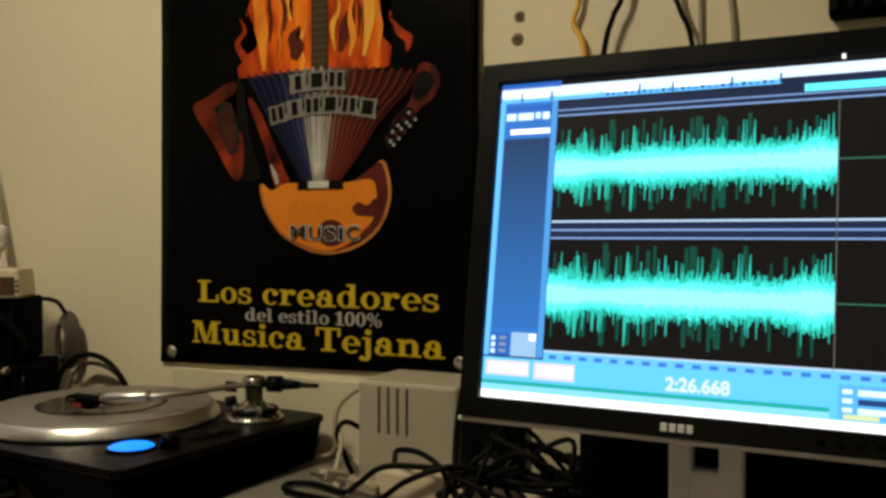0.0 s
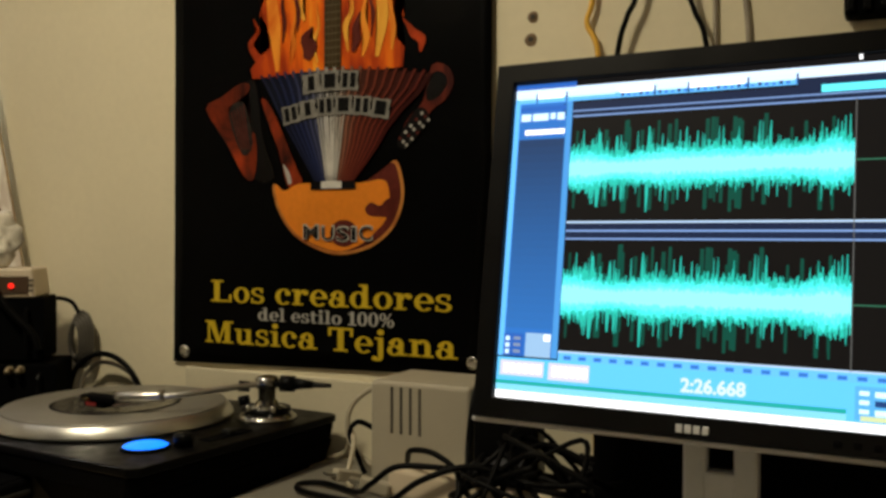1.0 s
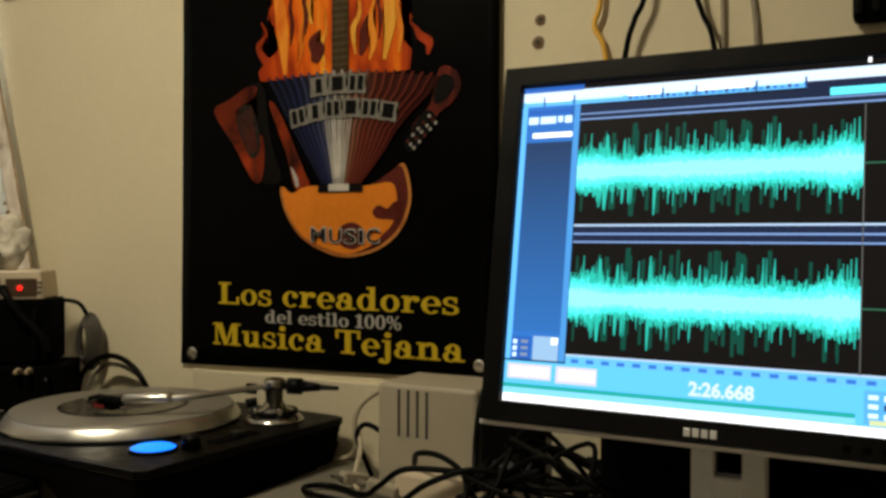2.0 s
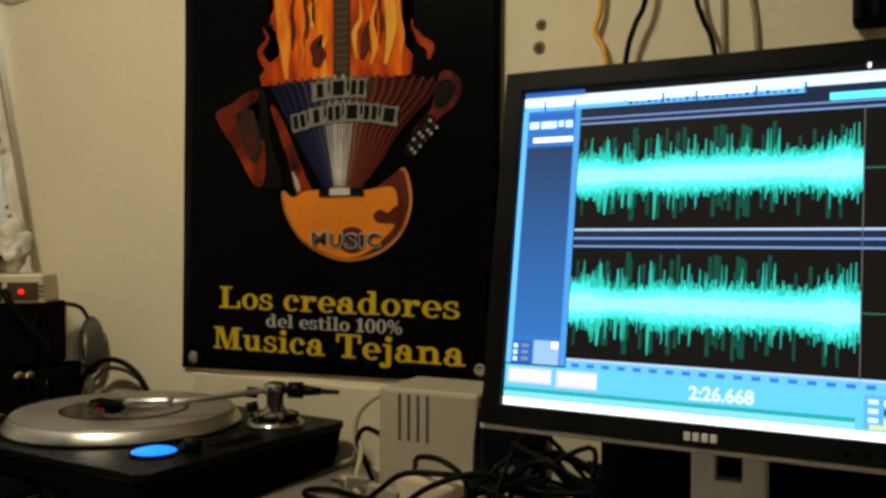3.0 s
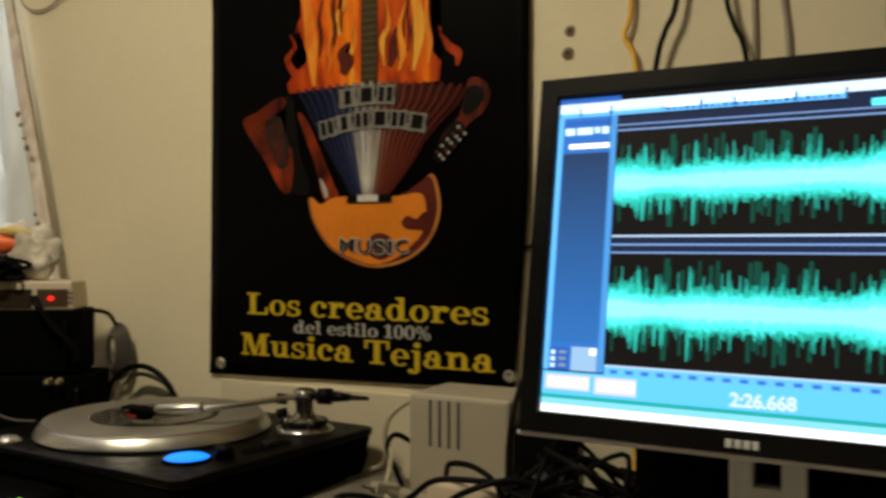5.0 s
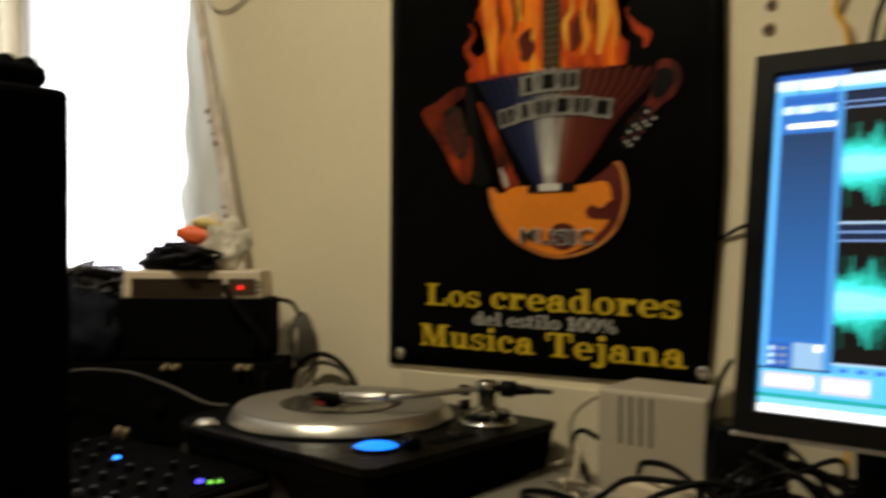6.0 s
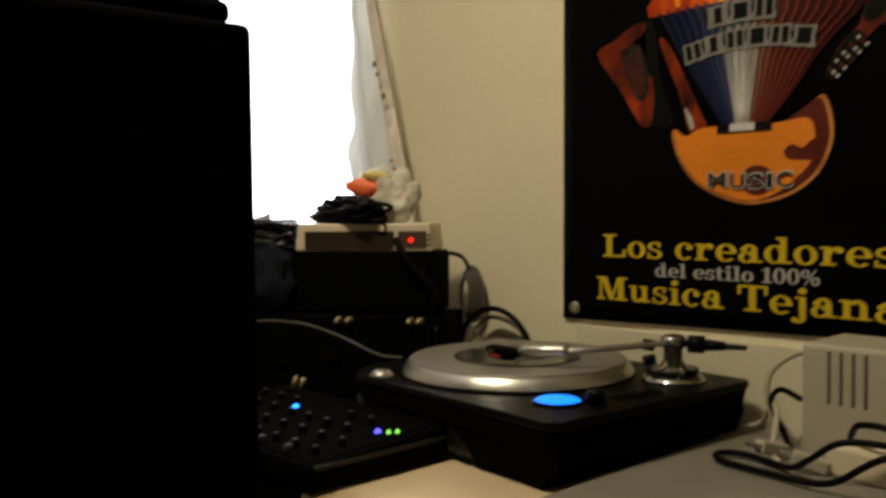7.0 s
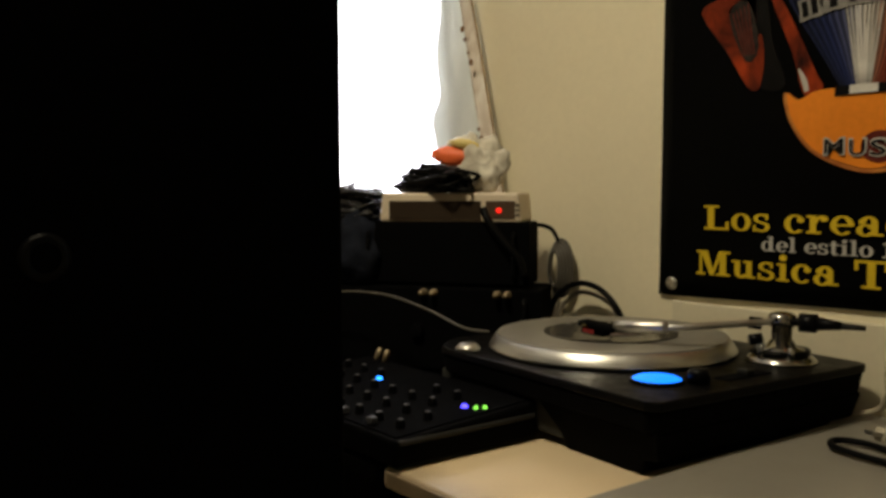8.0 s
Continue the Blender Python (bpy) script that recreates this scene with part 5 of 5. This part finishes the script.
def tangle(name, centre, size, count, r, mat, label, seed, floor_z=None, turns=5):
    """A heap of loose cable."""
    rnd = random.Random(seed)
    t = thing(name, pose(*centre), label, "cable")
    for c in range(count):
        pts = []
        a = rnd.uniform(0, 6.28)
        for k in range(turns):
            a += rnd.uniform(0.9, 2.2)
            q = rnd.uniform(0.35, 1.0)
            pts.append((size[0] * q * math.cos(a), size[1] * q * math.sin(a), r + size[2] * rnd.uniform(0, 1) ** 1.3 * (1.1 - q * 0.6)))
        part("cable", tube(pts, r * rnd.uniform(0.85, 1.15), n=7, sides=7), mat, t, smooth=True)
    return t


tangle("cable_heap", on_stack(-0.182, 0.036, 1.046), (0.104, 0.045, 0.052), 30, 0.0036, BLACKCABLE, "heap of black cables on the beige box", 5)
crumple("dark_cloth", on_stack(-0.345, 0.046, 0.893), (0.090, 0.060, 0.128), BLUECLOTH, "crumpled dark blue cloth beside black equipment", "cloth", 6.0, 0.22)
tangle("cable_heap", on_stack(-0.335, 0.060, 1.000), (0.085, 0.045, 0.074), 24, 0.0042, SHINYCABLE, "heap of shiny black cables on the dark cloth", 9)


def cable(name, pts, r, mat, label, group=""):
    c = new(name)
    base = Vector(pts[0])
    c.matrix_basis = Matrix.Translation(base)
    tagged(c, label, "cable", group)
    part("sheath", tube([Vector(p) - base for p in pts], r, sides=8), mat, c, smooth=True)
    return c


cable("grey_cable", [(-1.62, 0.60, 0.757), (-1.58, 0.66, 0.82), (-1.46, 0.755, 0.880), (-1.355, 0.80, 0.888), (-1.275, 0.83, 0.870), (-1.215, 0.855, 0.846), (-1.175, 0.87, 0.8435)], 0.0021, DIMCABLE, "thin dark grey cable lying over the equipment")
cable("black_cable", [(-1.275, 1.088, 0.757), (-1.272, 1.088, 0.836), (-1.252, 1.09, 0.876), (-1.205, 1.09, 0.898), (-1.156, 1.09, 0.890), (-1.120, 1.092, 0.857), (-1.105, 1.10, 0.80), (-1.105, 1.105, 0.757)], 0.0048, BLACKCABLE, "black cable arching behind the turntable", "arching cables")
cable("beige_cable", [(-1.268, 1.102, 0.757), (-1.262, 1.102, 0.840), (-1.240, 1.104, 0.868), (-1.211, 1.105, 0.882), (-1.165, 1.106, 0.874), (-1.138, 1.107, 0.848), (-1.130, 1.11, 0.757)], 0.0040, GREYCABLE, "beige cable arching behind the turntable", "arching cables")
# dark loops that stand in for the shadow beside the equipment
coil = thing("shadow_coil", pose(-1.262, 1.098, 0.918), "dark grey loops standing in for a shadow at the wall", "cable")
for k in range(5):
    part("loop", tube([((0.012 + 0.0035 * k) * math.sin(q), -0.008 + 0.004 * k, (0.030 + 0.0045 * k) * math.cos(q)) for q in [2 * math.pi * i / 12 for i in range(13)]], 0.0036, n=4, sides=7), DIMCABLE, coil, smooth=True)
# added link between those loops and the equipment
cable("coil_cable", [(-1.262, 1.098, 0.966), (-1.266, 1.085, 0.985), (-1.272, 1.06, 0.992), (-1.262, 1.03, 0.985)], 0.0036, BLACKCABLE, "added black cable from the shadow loops to the equipment")
cable("lamp_cable", [on_stack(-0.090, -0.004, 1.020), on_stack(-0.080, -0.014, 1.004), on_stack(-0.060, -0.014, 0.976), on_stack(-0.030, -0.012, 0.942), on_stack(-0.022, -0.010, 0.915)], 0.0060, BLACKCABLE, "black plug cable hanging from the beige box")


# ---- loudspeaker ----
def speaker():
    s = thing("loudspeaker", pose(-0.805, 0.03, 0), "tall black carpet-covered loudspeaker cabinet with a round fitting", "loudspeaker")
    part("cabinet", box(-0.42, 0, 0, 0.372, 0.012, 1.228, bevel=0.008, seg=3), CARPET, s)
    part("socket_ring", moved(lathe([(0.010, 0), (0.0165, 0), (0.0165, 0.003), (0.013, 0.005), (0.010, 0.004)], 28), pose(0.0, 0.144, 1.009, 0, 90, 0)), BLACK, s, "round black socket fitting", smooth=True)
    part("socket", moved(lathe([(0, 0), (0.010, 0), (0.010, 0.0015), (0, 0.0015)], 20), pose(0.0, 0.144, 1.009, 0, 90, 0)), MATT, s)
    part("grille", box(-0.40, -0.02, -0.006, -0.0005, 0.05, 1.19, bevel=0.002), MATT, s)
    for x in (-0.38, -0.04):
        for y in (0.04, 0.33):
            part("foot", moved(lathe([(0, 0), (0.018, 0), (0.018, 0.013), (0, 0.013)], 16), pose(x, y, 0)), MATT, s)
    return s


speaker()


def ribbed_case():
    c = thing("ribbed_case", pose(-1.00, 0.215, 1.2305), "black ribbed case lying flat on the loudspeaker", "case")
    part("body", box(-0.165, 0.176, -0.175, 0.178, 0, 0.019, bevel=0.007, seg=3), MATT, c)
    for k in range(18):
        y = -0.163 + 0.0192 * k
        part("rib", moved(lathe([(0, -0.150), (0.0075, -0.147), (0.0085, -0.14), (0.0085, 0.162), (0.0075, 0.169), (0, 0.172)], 10), pose(0, y, 0.0175, 0, 90, 0)), MATT, c, smooth=True)
    return c


ribbed_case()


# ---- wall beside the monitor ----
for x, z, r in ((-0.437, 1.393, 0.0075), (-0.440, 1.363, 0.0085)):
    h = thing("screw_hole", pose(x, WY, z, 90, 0, 0), "chipped screw hole with plug in the wall", "wall plug", "screw holes")
    bm = lathe([(0, 0.0008), (r * 0.45, 0.0008), (r * 0.5, 0.003), (r, 0.0012), (r * 1.05, 0)], 16)
    for v in bm.verts:
        v.co.x *= 1 + 0.3 * noise.noise(v.co * 200)
    part("plug", bm, CHIP, h)
    part("screw", lathe([(0, 0.004), (r * 0.4, 0.0035), (r * 0.4, 0.001)], 10), SLOT, h)
for nm, mt, r, x0, x1, bow, lab, off in (("yellow_cable", YELLOWCABLE, 0.0036, -0.350, -0.345, -0.012, "yellow cable hanging down the wall behind the monitor", 0.010),
                                 ("black_cable", BLACKCABLE, 0.0036, -0.294, -0.316, 0.0, "black cable hanging down the wall behind the monitor", 0.018),
                                 ("black_cable", BLACKCABLE, 0.0034, -0.228, -0.208, -0.004, "black cable hanging down the wall behind the monitor", 0.018),
                                 ("grey_cable", GREYCABLE, 0.0030, -0.200, -0.199, 0.0, "grey cable hanging down the wall behind the monitor", 0.004),
                                 ("grey_cable", GREYCABLE, 0.0034, -0.166, -0.160, 0.0, "grey cable hanging down the wall behind the monitor", 0.004)):
    cable(nm, [(x0 - (x1 - x0) * 1.2, WY - off, 1.80), (x0 - (x1 - x0) * 0.9, WY - off, 1.60), (x0 - (x1 - x0) * 0.2, WY - off, 1.42), ((x0 + x1) / 2 + bow, WY - off, 1.375), (x1, WY - off, 1.335), (x1 + (x1 - x0) * 0.8, WY - off, 1.20), (x1 + (x1 - x0) * 0.3, WY - off - 0.01, 1.0), (x1 + 0.01, WY - 0.04, GREY_Z + 0.006)], r, mt, lab, "hanging cables")
wire = cable("wall_wire", [(-1.555, WY - 0.006, 1.60), (-1.535, WY - 0.006, 1.562), (-1.49, WY - 0.006, 1.548), (-1.44, WY - 0.006, 1.562), (-1.405, WY - 0.006, 1.60), (-1.38, WY - 0.006, 1.68)], 0.0022, GREYCABLE, "thin wire looped on the wall beside the curtain")
brk = thing("wall_bracket", pose(-0.02, WY, 1.345), "black plastic socket block on the wall", "socket block")
part("block", box(-0.035, 0.06, -0.035, -0.001, 0, 0.09, bevel=0.005), MATT, brk)
for k in range(5):
    part("rib", box(-0.032 + 0.017 * k, -0.024 + 0.017 * k, -0.040, -0.034, 0.006, 0.084, bevel=0.0015), BLACK, brk)
cable("side_cable", [(-0.500, WY - 0.004, 1.10), (-0.47, WY - 0.01, 1.115), (-0.44, WY - 0.02, 1.12), (-0.36, WY - 0.04, 1.09), (-0.30, WY - 0.05, 1.0), (-0.30, 1.05, GREY_Z + 0.005)], 0.0025, BLACKCABLE, "thin black cable running behind the monitor")


# ---- on the grey desk ----
def vent_box():
    b = thing("power_box", pose(-0.540, 1.045, GREY_Z), "off-white plastic power box with four slots", "power supply")
    bm = box(-0.072, 0.072, -0.048, 0.060, 0, 0.141, bevel=0.006, seg=3)
    part("case", bm, OFFGREY, b)
    for k in range(4):
        part("slot", box(-0.041 + 0.0135 * k, -0.0375 + 0.0135 * k, -0.0495, -0.047, 0.074, 0.134, bevel=0.0008), SLOT, b)
    return b


vent_box()
strip = thing("power_strip", pose(-0.47, 0.985, GREY_Z, 0, 0, -6), "beige power strip lying under black cables", "power strip")
part("case", box(-0.10, 0.13, -0.024, 0.024, 0, 0.036, bevel=0.005), BEIGE, strip)
for k in range(5):
    part("outlet", box(-0.078 + 0.04 * k, -0.054 + 0.04 * k, -0.013, 0.013, 0.0358, 0.0368, bevel=0.0004), OFFGREY, strip)
part("switch", box(0.108, 0.124, -0.009, 0.009, 0.036, 0.041, bevel=0.002), REDLABEL, strip)
for x, y, z, rz, L in ((-0.640, 0.985, GREY_Z + 0.014, 66, 0.040), (-0.585, 0.965, GREY_Z + 0.013, 20, 0.040)):
    p = thing("white_plug", pose(x, y, z, 0, 14, rz), "white plug with cord on the desk", "plug", "white plugs")
    part("body", box(-L / 2, L / 2, -0.008, 0.008, -0.008, 0.008, bevel=0.003), OFFGREY, p)
    part("prongs", box(-L / 2 - 0.014, -L / 2 - 0.0005, -0.006, 0.006, -0.002, 0.002), ALU, p)
cable("white_cable", [(-0.635, 1.045, GREY_Z + 0.012), (-0.672, 1.045, GREY_Z + 0.040), (-0.678, 1.05, GREY_Z + 0.085), (-0.650, 1.06, GREY_Z + 0.115), (-0.610, 1.07, GREY_Z + 0.122)], 0.0038, WHITECABLE, "white cord looping into the power box", "white cords")
cable("white_cable", [(-0.735, 1.08, GREY_Z + 0.005), (-0.700, 1.075, GREY_Z + 0.02), (-0.675, 1.05, GREY_Z + 0.055), (-0.652, 1.02, GREY_Z + 0.045), (-0.640, 0.985, GREY_Z + 0.010), (-0.620, 0.965, GREY_Z + 0.006)], 0.0036, WHITECABLE, "white cord lying beside the power box", "white cords")
cable("adapter_cable", [(-0.640, 1.06, GREY_Z + 0.06), (-0.660, 1.045, GREY_Z + 0.072), (-0.668, 1.035, GREY_Z + 0.058), (-0.655, 1.03, GREY_Z + 0.035), (-0.64, 1.03, GREY_Z + 0.006)], 0.0036, BLACKCABLE, "short black cord beside the power box")
# large loops of black cable in front of the power box
G = GREY_Z
cable("power_cable", [(-0.40, 0.98, G + 0.050), (-0.47, 0.95, G + 0.052), (-0.535, 0.935, G + 0.050), (-0.570, 0.93, G + 0.026), (-0.60, 0.945, G + 0.008), (-0.660, 0.965, G + 0.0065), (-0.688, 0.950, G + 0.0065), (-0.672, 0.925, G + 0.0065), (-0.61, 0.915, G + 0.0065), (-0.54, 0.905, G + 0.012), (-0.49, 0.91, G + 0.045), (-0.44, 0.93, G + 0.062), (-0.39, 0.95, G + 0.05)], 0.0037, BLACKCABLE, "thick black power cord looped on the desk", "black cords")
cable("power_cable", [(-0.55, 0.985, G + 0.044), (-0.528, 0.955, G + 0.066), (-0.490, 0.945, G + 0.068), (-0.455, 0.935, G + 0.050), (-0.45, 0.91, G + 0.020), (-0.485, 0.885, G + 0.0065), (-0.53, 0.86, G + 0.0065), (-0.50, 0.83, G + 0.0065), (-0.43, 0.84, G + 0.02)], 0.0036, BLACKCABLE, "thick black power cord looped on the desk", "black cords")
cable("power_cable", [(-0.36, 0.95, G + 0.06), (-0.40, 0.92, G + 0.050), (-0.44, 0.89, G + 0.022), (-0.475, 0.865, G + 0.0065), (-0.45, 0.835, G + 0.0065), (-0.40, 0.84, G + 0.012), (-0.36, 0.87, G + 0.03)], 0.0035, BLACKCABLE, "thick black power cord looped on the desk", "black cords")
tangle("cable_tangle", (-0.350, 0.960, G), (0.135, 0.085, 0.120), 10, 0.0036, BLACKCABLE, "tangle of black cables behind the monitor", 21, turns=7)
adp = thing("black_adapter", pose(-0.428, 1.015, G, 0, 0, 12), "black power adapter among the cables", "adapter")
part("case", box(-0.035, 0.045, -0.030, 0.030, 0, 0.116, bevel=0.006), BLACK, adp)
part("label", box(-0.020, 0.030, -0.0312, -0.0298, 0.030, 0.062), material("adapter_label", (0.10, 0.10, 0.11), 0.5, vary=0.5, scale=80), adp)
pc = thing("black_case", pose(-0.012, 1.02, G), "black computer case standing behind the monitor", "computer")
part("case", box(-0.285, 0.42, -0.075, 0.085, 0.004, 0.34, bevel=0.006), MATT, pc)
part("front_panel", box(-0.280, 0.415, -0.080, -0.0745, 0.008, 0.335, bevel=0.003), MATT, pc)
for x in (-0.25, 0.38):
    part("foot", box(x - 0.02, x + 0.02, -0.05, 0.06, 0, 0.0045), MATT, pc)
cable("black_wire", [(-0.478, 1.10, 0.945), (-0.466, 1.03, 0.930), (-0.461, 0.99, 0.895), (-0.460, 0.975, 0.85), (-0.452, 0.955, G + 0.045)], 0.0036, BLACKCABLE, "thin black wire hanging beside the power box")
